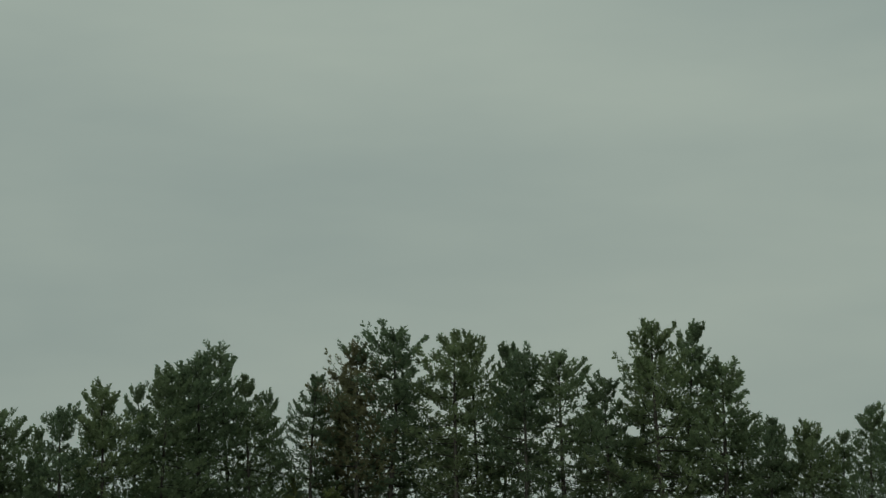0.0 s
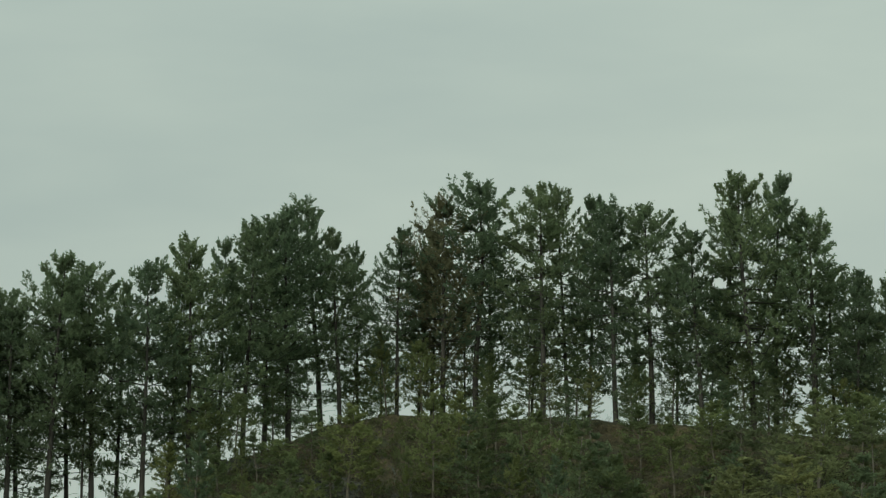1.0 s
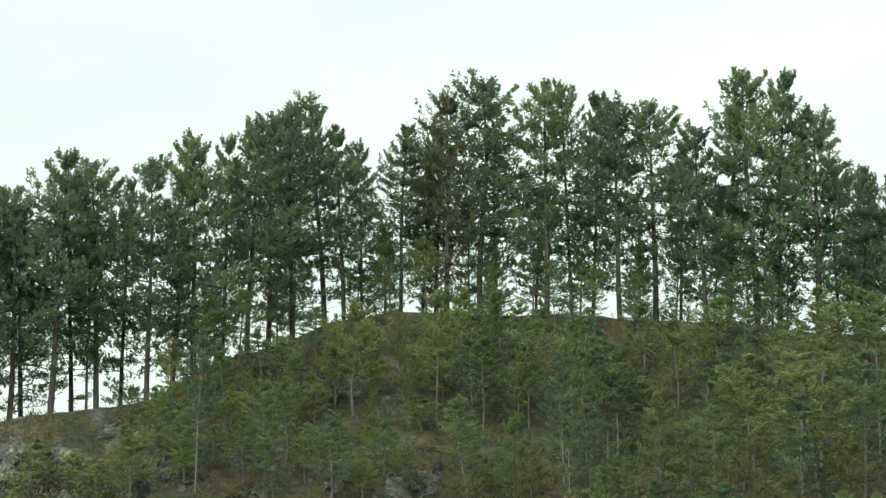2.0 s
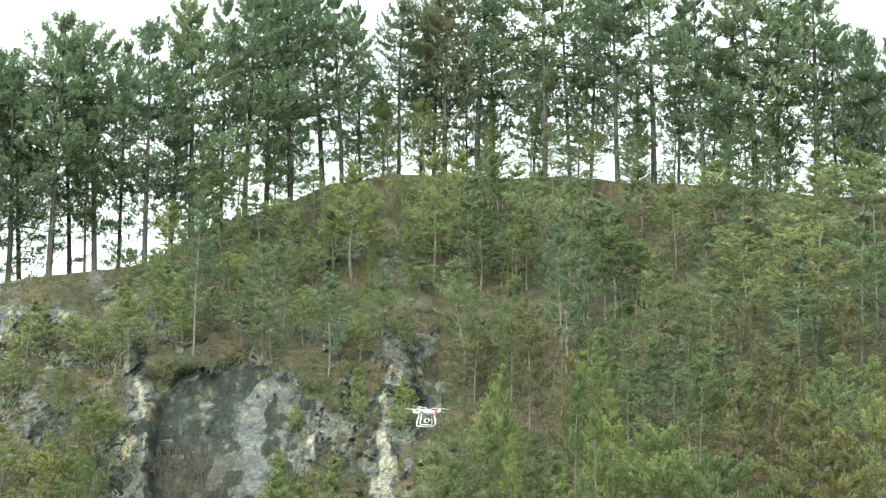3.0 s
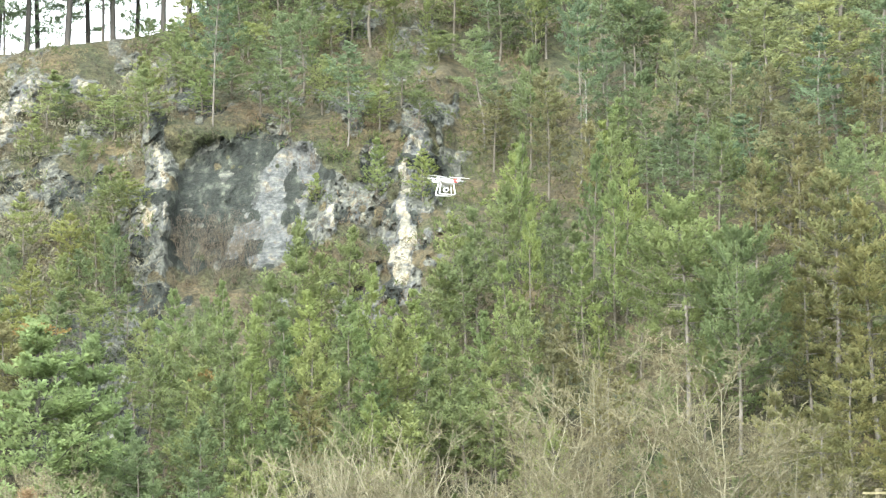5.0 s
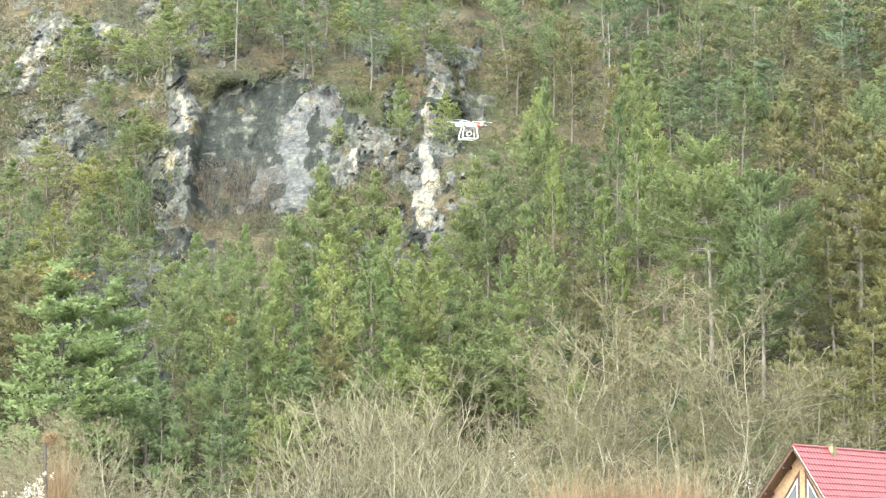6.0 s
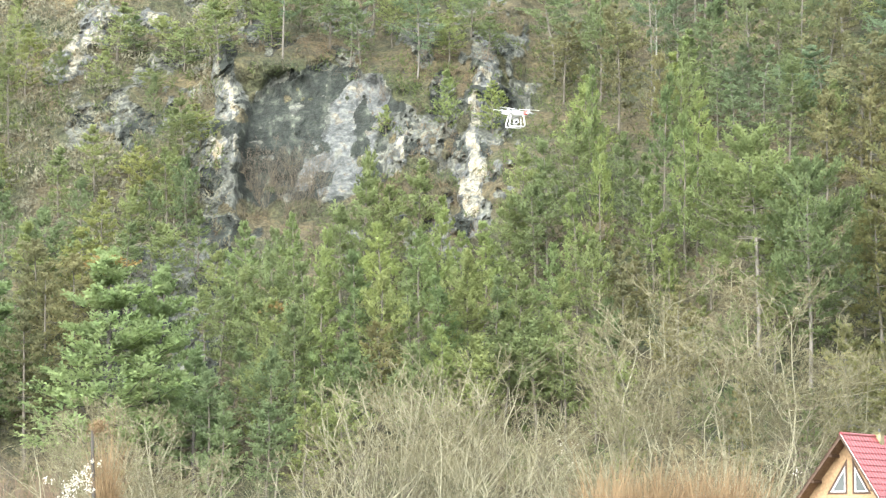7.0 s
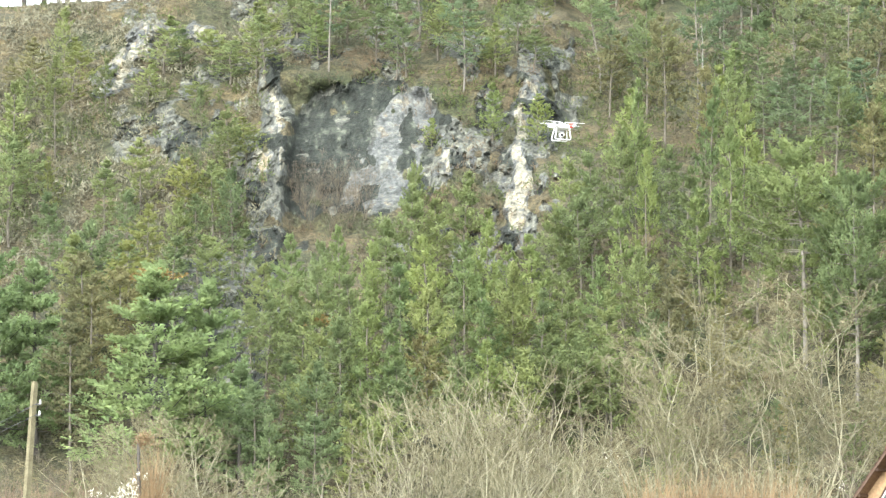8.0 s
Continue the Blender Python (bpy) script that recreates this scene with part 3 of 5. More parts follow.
            dirs.append(d * 0.75 + side * (np.sign(spread) * 0.35)[:, None] + np.array([0, 0, 0.55 + 0.5 * c]) + rng.normal(size=(m, 3)) * 0.25)
            sizes.append(brush * rng.uniform(0.75, 1.2, m) * (0.75 + 0.25 * min(1.0, L)))
    top = on_trunk(np.array(1.0))
    m = 7
    pos.append(top + rng.normal(size=(m, 3)) * (0.10, 0.10, 0.22) - (0, 0, 0.22))
    dirs.append(rng.normal(size=(m, 3)) * 0.35 + (0, 0, 1))
    sizes.append(brush * rng.uniform(0.8, 1.1, m))
    brushes(leaf, np.concatenate(pos), np.concatenate(dirs), np.concatenate(sizes), rng, blades, broad)
    return wood.mesh("trunk", bark_mat, False), leaf.mesh("crown", needle_mat), float(max(v[:, 2].max() for v in leaf.v)), radius * max(shape)


BROAD = (0.45, 0.8, 1.0, 1.0, 0.95, 0.84, 0.62, 0.22)
TIERED = (0.6, 0.95, 0.8, 1.0, 0.8, 0.74, 0.44, 0.12)
CONE = (0.8, 1.0, 0.94, 0.82, 0.66, 0.5, 0.33, 0.1)
PYRAMID = (0.6, 0.85, 1.0, 0.98, 0.88, 0.72, 0.5, 0.2)
SLIM = (0.55, 0.9, 1.0, 0.9, 0.76, 0.58, 0.38, 0.1)
CROWN = (0.5, 0.75, 1.0, 0.95, 0.84, 0.68, 0.46, 0.14)


def stand(first, height, needle_mat, bark_mat, forms, **habit):
    """Several trees of one kind, each with its own bare share, radius and outline."""
    return [pine(first + i, height, b, r, sh, needle_mat, bark_mat, **habit) for i, (b, r, sh) in enumerate(forms)]


KINDS = {
    "tall": stand(100, 18.0, MAT_PINE_DARK, MAT_BARK, ((0.16, 3.5, CROWN), (0.24, 3.3, TIERED), (0.14, 3.6, PYRAMID), (0.20, 3.4, CROWN), (0.16, 3.5, PYRAMID), (0.26, 3.3, BROAD), (0.14, 3.6, TIERED)), whorls=19, per=6, dense=6.6, brush=0.35, up=-0.02, ragged=0.25, lean=0.02, stem=0.0115, blades=6, broad=0.345, flat=0.9, gaps=0.18),
    "tall_rust": stand(120, 18.0, MAT_PINE_TAWNY, MAT_BARK, ((0.16, 3.5, CROWN),), whorls=18, per=6, dense=6.6, brush=0.35, up=-0.02, ragged=0.3, stem=0.0115, blades=6, broad=0.345, flat=0.85, gaps=0.22),
    "slope": stand(200, 9.0, MAT_PINE, MAT_BARK_PALE, ((0.20, 1.5, SLIM), (0.28, 1.5, TIERED), (0.10, 1.6, CONE), (0.22, 1.6, SLIM), (0.16, 1.5, CONE), (0.30, 1.5, TIERED)), whorls=13, dense=5.9, brush=0.285, up=0.2, ragged=0.26, blades=6, broad=0.30, flat=0.4),
    "gold": stand(250, 9.0, MAT_PINE_GOLD, MAT_BARK_PALE, ((0.25, 1.5, TIERED), (0.18, 1.6, SLIM)), whorls=12, dense=6.9, brush=0.27, ragged=0.28, blades=6, broad=0.32, flat=0.5),
    "slope_rust": stand(230, 9.0, MAT_PINE_RUST, MAT_BARK_PALE, ((0.2, 1.5, SLIM), (0.25, 1.5, TIERED)), whorls=12, dense=7.0, brush=0.27, ragged=0.3, blades=6, broad=0.32, flat=0.45),
    "young": stand(300, 8.0, MAT_PINE_BRIGHT, MAT_BARK_PALE, ((0.05, 1.5, CONE), (0.1, 1.4, CONE), (0.07, 1.5, SLIM), (0.12, 1.4, SLIM)), whorls=13, dense=6.4, brush=0.275, up=0.25, ragged=0.22, lean=0.015, blades=6, broad=0.32, flat=0.3),
    "pole": stand(270, 12.0, MAT_PINE_HAZED, MAT_BARK_LIGHT, ((0.26, 1.5, SLIM), (0.34, 1.4, SLIM), (0.2, 1.5, CONE), (0.3, 1.5, TIERED)), whorls=12, dense=7.4, brush=0.28, up=0.22, ragged=0.30, stem=0.0032, blades=6, broad=0.29, flat=0.55),
    "pole_gold": stand(280, 12.0, MAT_PINE_OLIVE, MAT_BARK_LIGHT, ((0.26, 1.6, TIERED), (0.34, 1.6, SLIM)), whorls=11, dense=7.8, brush=0.28, up=0.15, ragged=0.28, stem=0.0034, blades=6, broad=0.29, flat=0.6),
    "front": stand(400, 13.0, MAT_PINE_DEEP, MAT_BARK_LIGHT, ((0.3, 2.9, BROAD), (0.27, 2.8, BROAD)), whorls=16, per=6, dense=9.0, brush=0.30, up=0.08, ragged=0.2, stem=0.0085, blades=7, broad=0.29, flat=0.5, gaps=0.06),
    "amber": stand(410, 13.0, MAT_PINE_AMBER, MAT_BARK_LIGHT, ((0.08, 2.8, CONE), (0.12, 2.6, TIERED)), whorls=14, per=6, dense=8.5, brush=0.30, up=0.0, ragged=0.24, lean=0.012, stem=0.009, blades=7, broad=0.29, flat=0.75),
    "blue": stand(450, 12.0, MAT_PINE_BLUE, MAT_BARK, ((0.05, 3.0, CONE), (0.06, 2.8, CONE)), whorls=16, per=6, dense=12.0, brush=0.30, up=0.06, ragged=0.22, lean=0.01, stem=0.011, blades=7, broad=0.29, flat=0.65, gaps=0.06),
}
LABELS = {
    "tall": "tall dark green pine with a bare lower trunk on the crest",
    "tall_rust": "tall pine with browning needles on the hill's crest",
    "slope": "slender green pine with a pale trunk on the steep slope",
    "gold": "slender yellow-green pine with layered branches on the slope",
    "slope_rust": "slender pine with rusty brown needles on the slope",
    "young": "young light green conical pine on the lower slope",
    "pole": "tall slim green pine with a long bare trunk on the slope",
    "pole_gold": "tall slim yellow-green pine with a bare trunk on the slope",
    "amber": "large pine with amber-tipped layered branches at the foot",
    "front": "large spreading green pine at the foot of the hill",
    "blue": "dense blue-green pine with layered branches at the hill's foot",
}
GROUPS = {"tall": "pines along the crest", "tall_rust": "pines along the crest", "blue": "pines at the foot of the hill", "front": "pines at the foot of the hill", "amber": "pines at the foot of the hill"}
FIRST = {}
TURNS = random.Random(7)


def plant(kind, place, height, radius, variant=None):
    """One pine of that kind, height and crown radius, its foot at the place."""
    pool = KINDS[kind]
    i = TURNS.randrange(len(pool)) if variant is None else variant % len(pool)
    trunk, crown, h0, r0 = pool[i]
    s, w = height / h0, radius / r0
    m = Matrix.Translation((place[0], place[1], place[2] - 0.15)) @ Matrix.Rotation(TURNS.gauss(0, 0.03), 4, "Y") @ Matrix.Rotation(TURNS.uniform(0, 2 * math.pi), 4, "Z")
    if (kind, i) not in FIRST:
        tree = new("pine_tree")
        for name, me in (("trunk", trunk), ("crown", crown)):
            p = new(name, me)
            p.parent = tree
        tagged(tree, LABELS[kind], "tree", GROUPS.get(kind, "pines on the slope"))
        FIRST[kind, i] = tree
        tree.matrix_basis = m @ Matrix.Diagonal((w, w, s, 1))
        return tree
    first = FIRST[kind, i]
    f = first.scale
    return copy_thing(first, m @ Matrix.Diagonal((w / f.x, w / f.y, s / f.z, 1)))


# ---- planting: x, height of the foot (on the crest: metres behind its edge), height of the tree, crown radius ----
PINES = {}
PINES["cliff", "slope"] = [
    (-26.8, 35.3, 4.1, 1.56), (-25.7, 35.3, 3.3, 1.04), (-22.2, 34.1, 3.3, 1.55), (-21.2, 41.9, 3.2, 0.78), (-18.1, 38.2, 4.3, 1.51),
    (-14.6, 37.4, 3.1, 1.31), (-13.9, 41.3, 3.0, 1.47), (-13.3, 45.6, 4.1, 0.72),
    (-10.8, 47.0, 3.1, 1.61), (-9.9, 38.1, 6.2, 1.36), (-8.6, 49.0, 4.2, 1.55), (-6.0, 36.0, 3.2, 1.26),
    (-5.6, 43.2, 8.6, 2.17), (-4.0, 44.0, 4.3, 0.72),
    (-14.0, 48.0, 6.0, 1.40), (-18.3, 42.6, 6.0, 1.50),
]
PINES["cliff", "slope", 1] = [
    (-18.5, 38.4, 5.1, 1.66), (-16.8, 36.2, 4.6, 1.48), (-14.5, 41.8, 6.1, 1.79), (-19.4, 33.9, 4.6, 1.37), (-12.5, 35.8, 5.1, 1.47),
    (-8.4, 36.0, 4.2, 1.33), (-9.7, 41.8, 5.6, 1.48), (-7.0, 43.7, 5.3, 1.75), (-12.3, 45.8, 4.4, 1.44), (-3.2, 37.1, 3.9, 1.27),
    (-4.6, 34.5, 3.8, 1.25), (-8.3, 42.2, 3.9, 1.33), (-15.5, 42.6, 3.8, 1.56), (-10.3, 34.2, 4.3, 1.23), (-23.5, 35.4, 3.1, 1.26),
    (-27.1, 32.2, 3.0, 1.08),
]
PINES["cliff", "pole"] = [
    (-15.4, 34.6, 11.4, 1.6), (-11.0, 34.3, 8.3, 1.5), (-6.6, 33.3, 7.1, 1.6),
]
PINES["cliff", "gold"] = [
    (-23.9, 32.0, 2.0, 0.94), (-20.0, 34.3, 5.2, 1.68), (-19.9, 27.5, 3.2, 1.31), (-2.0, 35.0, 3.0, 1.03), (-0.8, 41.9, 2.4, 1.49),
    (-16.3, 45.6, 7.0, 1.50),
]
PINES["cliff", "young"] = [
    (-16.3, 35.6, 3.2, 1.32), (-8.5, 28.8, 2.2, 0.71), (-4.6, 29.1, 4.3, 0.99), (-1.7, 29.1, 3.6, 0.99),
]
PINES["upper", "slope"] = [
    (0.3, 43.1, 10.3, 1.99), (2.1, 47.9, 6.9, 1.73), (3.6, 42.3, 7.2, 1.67), (5.2, 50.0, 5.5, 2.01), (5.3, 36.3, 3.9, 1.29),
    (6.5, 35.5, 3.7, 1.36), (8.4, 44.9, 8.0, 1.70), (12.4, 31.6, 7.2, 1.60), (14.4, 39.6, 6.0, 1.63), (15.8, 48.1, 6.0, 1.86),
    (17.8, 44.3, 7.5, 1.81), (21.0, 46.2, 7.6, 2.04), (28.7, 45.6, 8.9, 2.23), (32.0, 46.7, 7.6, 2.25),
    (9.8, 41.3, 9.0, 1.70), (12.7, 38.6, 8.5, 1.60),
]
PINES["upper", "pole"] = [
    (2.8, 42.5, 9.1, 1.79), (5.9, 43.1, 7.0, 1.67), (7.1, 42.7, 9.5, 1.59), (8.6, 31.7, 12.8, 1.39), (10.6, 39.0, 11.2, 1.70),
    (12.2, 39.1, 9.6, 1.78), (12.6, 28.4, 6.5, 0.99), (13.4, 39.6, 7.6, 1.79), (14.2, 29.8, 5.5, 0.93), (23.7, 30.5, 10.7, 2.15),
    (28.2, 33.7, 10.9, 2.19),
]
PINES["upper", "pole", 1] = [
    (15.3, 28.2, 6.5, 1.41), (16.9, 27.5, 6.1, 1.47), (18.7, 26.4, 7.6, 1.66), (13.5, 27.8, 5.4, 1.41),
]
PINES["upper", "gold"] = [
    (0.7, 45.8, 3.6, 1.71),
]
PINES["upper", "pole_gold"] = [
    (14.7, 30.2, 10.7, 1.51), (16.7, 31.1, 8.0, 1.52), (18.0, 30.3, 9.9, 1.65), (21.4, 35.1, 10.3, 2.91), (23.0, 45.6, 7.2, 2.03),
    (25.4, 33.1, 11.5, 2.92),
    (26.5, 37.6, 12.0, 3.00), (30.6, 38.0, 11.0, 2.20), (15.1, 33.4, 9.0, 1.50),
]
PINES["upper", "slope_rust"] = [
    (2.9, 32.0, 5.7, 1.32), (20.8, 25.7, 8.8, 2.26), (26.7, 30.8, 7.3, 1.36),
]
PINES["upper", "young"] = [
    (4.4, 25.8, 6.3, 1.45), (9.7, 29.5, 5.3, 1.22), (10.9, 29.8, 6.5, 1.51),
]
PINES["lower", "young"] = [
    (-15.1, 13.0, 8.0, 1.43), (-12.5, 13.1, 8.5, 1.31), (-10.7, 12.0, 8.5, 1.30), (-8.9, 11.7, 7.5, 1.53), (-7.4, 12.9, 8.0, 1.68),
    (-5.5, 12.5, 8.0, 1.55), (-4.2, 13.7, 9.0, 1.45), (-3.1, 13.0, 7.5, 1.41), (-1.8, 13.1, 8.0, 1.63), (3.4, 15.0, 8.0, 1.39),
    (4.2, 22.3, 9.5, 1.00), (4.7, 17.8, 9.0, 1.10), (7.6, 17.2, 7.0, 1.35), (8.4, 15.4, 5.0, 0.82), (8.4, 21.1, 10.0, 1.19),
    (9.6, 18.6, 9.5, 1.42), (10.3, 19.7, 10.0, 1.50),
]
PINES["lower", "slope"] = [
    (-15.3, 11.0, 7.5, 1.37), (-13.4, 11.1, 8.0, 1.37), (-11.4, 10.3, 8.0, 1.50), (-10.1, 14.5, 8.0, 1.46), (-9.0, 15.6, 9.0, 1.87),
    (-8.8, 17.0, 9.5, 1.24), (-7.4, 15.5, 8.5, 1.74), (-6.2, 16.8, 9.0, 1.77), (-0.9, 16.4, 7.0, 1.46), (-0.4, 12.4, 8.0, 1.55),
    (0.1, 18.5, 8.0, 1.51), (0.9, 17.1, 7.0, 1.49), (1.7, 18.2, 8.5, 1.56), (3.2, 20.1, 8.5, 1.32), (4.1, 12.3, 8.0, 1.39),
    (6.1, 20.5, 7.0, 1.32), (6.9, 18.2, 7.5, 1.42), (9.6, 23.4, 10.0, 1.22), (10.8, 16.0, 8.0, 1.40),
]
PINES["lower", "slope_rust"] = [
    (5.7, 13.1, 6.5, 1.24), (6.5, 13.1, 6.0, 1.05),
]
PINES["bottom", "slope", 0] = [
    (-16.0, 10.4, 7.0, 1.21), (-15.4, 4.8, 7.0, 1.40), (-13.9, 8.9, 7.0, 1.42), (-13.5, 2.8, 6.5, 1.28), (-12.6, 8.4, 8.0, 1.47),
    (-12.2, 5.0, 8.0, 1.47), (-11.9, 3.7, 6.0, 1.44), (-11.5, 7.6, 8.0, 1.45), (-10.5, 4.6, 6.0, 1.39), (-8.5, 4.6, 6.0, 1.39),
    (-8.3, 6.8, 6.5, 1.44), (-7.3, 8.5, 9.0, 1.47), (-14.9, 7.0, 6.5, 1.5), (-13.3, 6.6, 6.0, 1.4),
]
PINES["bottom", "slope", 1] = [
    (-5.7, 9.7, 8.0, 1.62), (-5.4, 6.5, 7.0, 1.38), (-3.3, 9.9, 9.0, 1.39), (-2.7, 9.7, 8.0, 1.50), (-2.0, 6.9, 7.0, 1.57),
    (-1.4, 9.3, 8.0, 1.62), (0.1, 9.6, 8.0, 1.56), (0.8, 7.9, 7.0, 1.59), (2.2, 9.2, 8.0, 1.49), (2.4, 7.6, 7.0, 1.29),
    (3.9, 7.6, 7.0, 1.29),
]
PINES["bottom", "young"] = [
    (-10.3, 9.1, 8.0, 1.48), (-10.2, 5.8, 7.0, 1.43), (-9.1, 7.0, 8.0, 1.39), (-4.1, 9.3, 8.0, 1.55), (-3.7, 7.2, 7.0, 1.45),
    (1.6, 10.9, 8.5, 1.52),
]
PINES["bottom", "gold"] = [
    (-0.7, 8.2, 6.5, 1.77),
]
PINES["bottom", "slope_rust"] = [
    (-7.0, 7.6, 7.0, 1.28),
]
PINES["west", "slope"] = [
    (-29.4, 18.1, 6.0, 1.28), (-27.6, 21.9, 5.0, 1.27), (-26.9, 14.0, 7.0, 1.55), (-26.0, 14.4, 7.5, 1.68), (-25.8, 23.7, 5.0, 1.16),
    (-22.2, 18.1, 5.5, 0.90), (-21.9, 15.1, 6.0, 1.37), (-21.2, 18.6, 5.5, 1.23), (-21.0, 21.4, 5.5, 1.27), (-20.8, 22.1, 5.0, 0.74),
    (-20.1, 16.4, 5.0, 1.27), (-19.5, 19.1, 7.0, 0.92), (-18.5, 17.4, 5.0, 1.10), (-17.3, 12.7, 4.5, 1.05), (-17.1, 14.8, 5.0, 1.07),
]
PINES["west", "gold"] = [
    (-31.9, 31.9, 5.0, 1.30), (-24.1, 13.7, 7.0, 1.56), (-23.7, 17.2, 6.0, 1.34), (-22.7, 21.9, 5.0, 1.20), (-20.5, 24.8, 6.0, 1.24),
]
PINES["west", "slope_rust"] = [
    (-34.6, 32.0, 5.0, 1.30), (-26.2, 11.6, 8.0, 1.65), (-25.3, 6.6, 9.0, 1.67), (-24.8, 8.3, 9.0, 1.71), (-23.9, 10.6, 8.0, 1.63),
]
PINES["west", "slope", 1] = [
    (-33.9, 23.4, 9.0, 1.63), (-32.9, 21.2, 7.0, 1.65),
]
PINES["foot", "front"] = [
    (13.1, 13.2, 13.5, 3.03), (15.6, 10.9, 13.5, 2.36),
]
PINES["foot", "amber"] = [
    (19.8, 12.3, 11.0, 2.16), (21.4, 12.5, 15.0, 3.33), (23.3, 12.0, 14.0, 2.76),
]
PINES["foot", "blue"] = [
    (-30.0, 8.2, 12.0, 2.64), (-27.6, 8.1, 10.5, 2.93), (-20.7, 5.7, 12.5, 4.1), (-18.5, 6.5, 11.0, 2.42), (-16.4, 5.3, 7.5, 2.27),
]
PINES["crest", "tall", 0] = [
    (-32.5, 4.0, 19.2, 1.91), (-30.3, 3.0, 17.8, 1.87), (-29.8, 6.0, 17.5, 1.83), (-27.3, 2.0, 20.0, 2.08), (-26.4, 7.0, 19.4, 1.75),
    (-24.3, 3.0, 19.8, 1.87), (-23.2, 8.0, 19.6, 1.58), (-20.7, 2.0, 19.0, 1.87), (-19.4, 7.0, 19.0, 1.50), (-17.6, 3.0, 19.5, 2.00),
    (-15.9, 7.0, 19.5, 1.41), (-14.1, 4.0, 19.9, 1.91), (-12.9, 7.0, 21.4, 2.00), (-10.8, 3.0, 19.9, 2.16), (-8.5, 5.0, 20.5, 2.16),
    (-7.0, 2.0, 16.8, 1.50), (-5.5, 8.0, 17.1, 1.25), (-2.6, 3.0, 16.6, 1.50), (-0.9, 6.0, 16.4, 1.33), (3.9, 4.0, 21.2, 2.25),
]
PINES["crest", "tall", 1] = [
    (5.2, 8.0, 18.5, 1.50), (9.0, 3.0, 20.1, 2.08), (11.1, 6.0, 21.4, 1.66), (12.9, 9.0, 21.3, 1.50), (14.8, 4.0, 19.8, 2.00),
    (17.6, 5.0, 19.8, 2.08), (19.8, 9.0, 17.6, 1.25), (21.3, 3.0, 17.3, 1.75), (23.6, 8.0, 20.2, 1.50), (25.4, 4.0, 22.7, 2.33),
    (27.5, 7.0, 23.5, 1.91), (30.4, 4.0, 19.7, 2.66), (32.3, 8.0, 16.4, 1.50), (33.4, 3.0, 14.6, 1.50), (34.8, 6.0, 15.4, 1.33),
    (36.0, 4.0, 13.9, 1.75), (37.4, 4.0, 14.9, 1.50), (39.6, 7.0, 14.4, 1.25), (41.1, 3.0, 15.7, 1.66), (43.0, 6.0, 15.5, 1.33),
]
PINES["crest", "tall", 2] = [
    (-38.4, 0.5, 18.5, 1.6), (-37.2, 2.0, 19.2, 1.6), (-35.1, 0.2, 19.0, 1.7), (-34.4, 1.0, 18.4, 1.5),
]
PINES["crest", "tall_rust"] = [
    (0.3, 6.0, 17.7, 1.50), (1.2, 3.0, 19.5, 2.08),
]
PINES["foot", "amber", 1] = [
    (18.6, 5.2, 8.4, 1.9), (16.8, 6.6, 8.0, 1.7), (22.4, 5.0, 8.8, 2.0), (24.6, 7.2, 11.0, 2.3), (20.6, 7.6, 9.5, 2.0), (26.4, 12.5, 13.5, 2.5),
]
PLANTED, WITH_DEAD = [], []
DEAD_TOPS = {(-20.7, 5.7): 0.95, (26.7, 30.8): 0.92, (-12.6, 8.4): 0.88}
for (zone, kind, *_), rows in PINES.items():
    for n, (x, z, h, r) in enumerate(rows):
        if zone == "crest":
            plant(kind, crest_spot(x, z), h * 1.02, r * 1.78, n)
            continue
        tree = plant(kind, spot(x, z), h, r * {"upper": 1.08, "lower": 0.98, "bottom": 0.98}.get(zone, 1.08))
        PLANTED.append((x, z))
        if (x, z) in DEAD_TOPS:
            WITH_DEAD.append((tree, DEAD_TOPS[x, z]))


def dead_top(tree, where):
    """A patch of dead orange needles near the tip of a tree."""
    rng = np.random.default_rng(int(where * 1000))
    crown = tree.children[1].data
    high = max(v.co.z for v in crown.vertices)
    soup = Soup()
    at = rng.normal(size=(30, 3)) * (0.34, 0.3, 0.16) + (0.1, -0.3, high * where)
    brushes(soup, at, rng.normal(size=(30, 3)) * 0.5 + (0, -0.3, 0.6), rng.uniform(0.22, 0.34, 30), rng, 9)
    ob = new("dead_top", soup.mesh("dead_top", MAT_DEAD))
    ob.parent = tree
    tagged(ob, "dead orange branch tips", kind="stuff")


def tree_line(x):
    """No self-sown pine reaches higher than this in front of the bare cliff."""
    return np.interp(x, (-34, -30, -22, -17, -9, -5, -2, 1, 4), (28, 27, 24.5, 21.0, 21.5, 22, 22, 28, 80))


def sow(x0, x1, z0, z1, apart, tall, kinds, seed, most):
    """Self-sown pines between the ones placed one by one."""
    rng = random.Random(seed)
    made = 0
    for _ in range(4000):
        if made >= most:
            break
        x, z = rng.uniform(x0, x1), rng.uniform(z0, z1)
        if z > crest_z(x) - (5.0 if x < -19 else 0.5) or x > 3 + 0.15 * float(np.interp(z, SLOPE_Z, SLOPE_Y)) or any((x - a) ** 2 + ((z - b) * 1.5) ** 2 < apart ** 2 for a, b in PLANTED):
            continue
        h = min(rng.uniform(*tall), float(crest_z(x)) + (3.5 if x > 1 else 1.0) - z)
        if z < 24:
            h = min(h, float(tree_line(x)) - z)
        if h < 2.2:
            continue
        PLANTED.append((x, z))
        plant(rng.choice(kinds), spot(x, z), h, h * rng.uniform(0.15, 0.2))
        made += 1


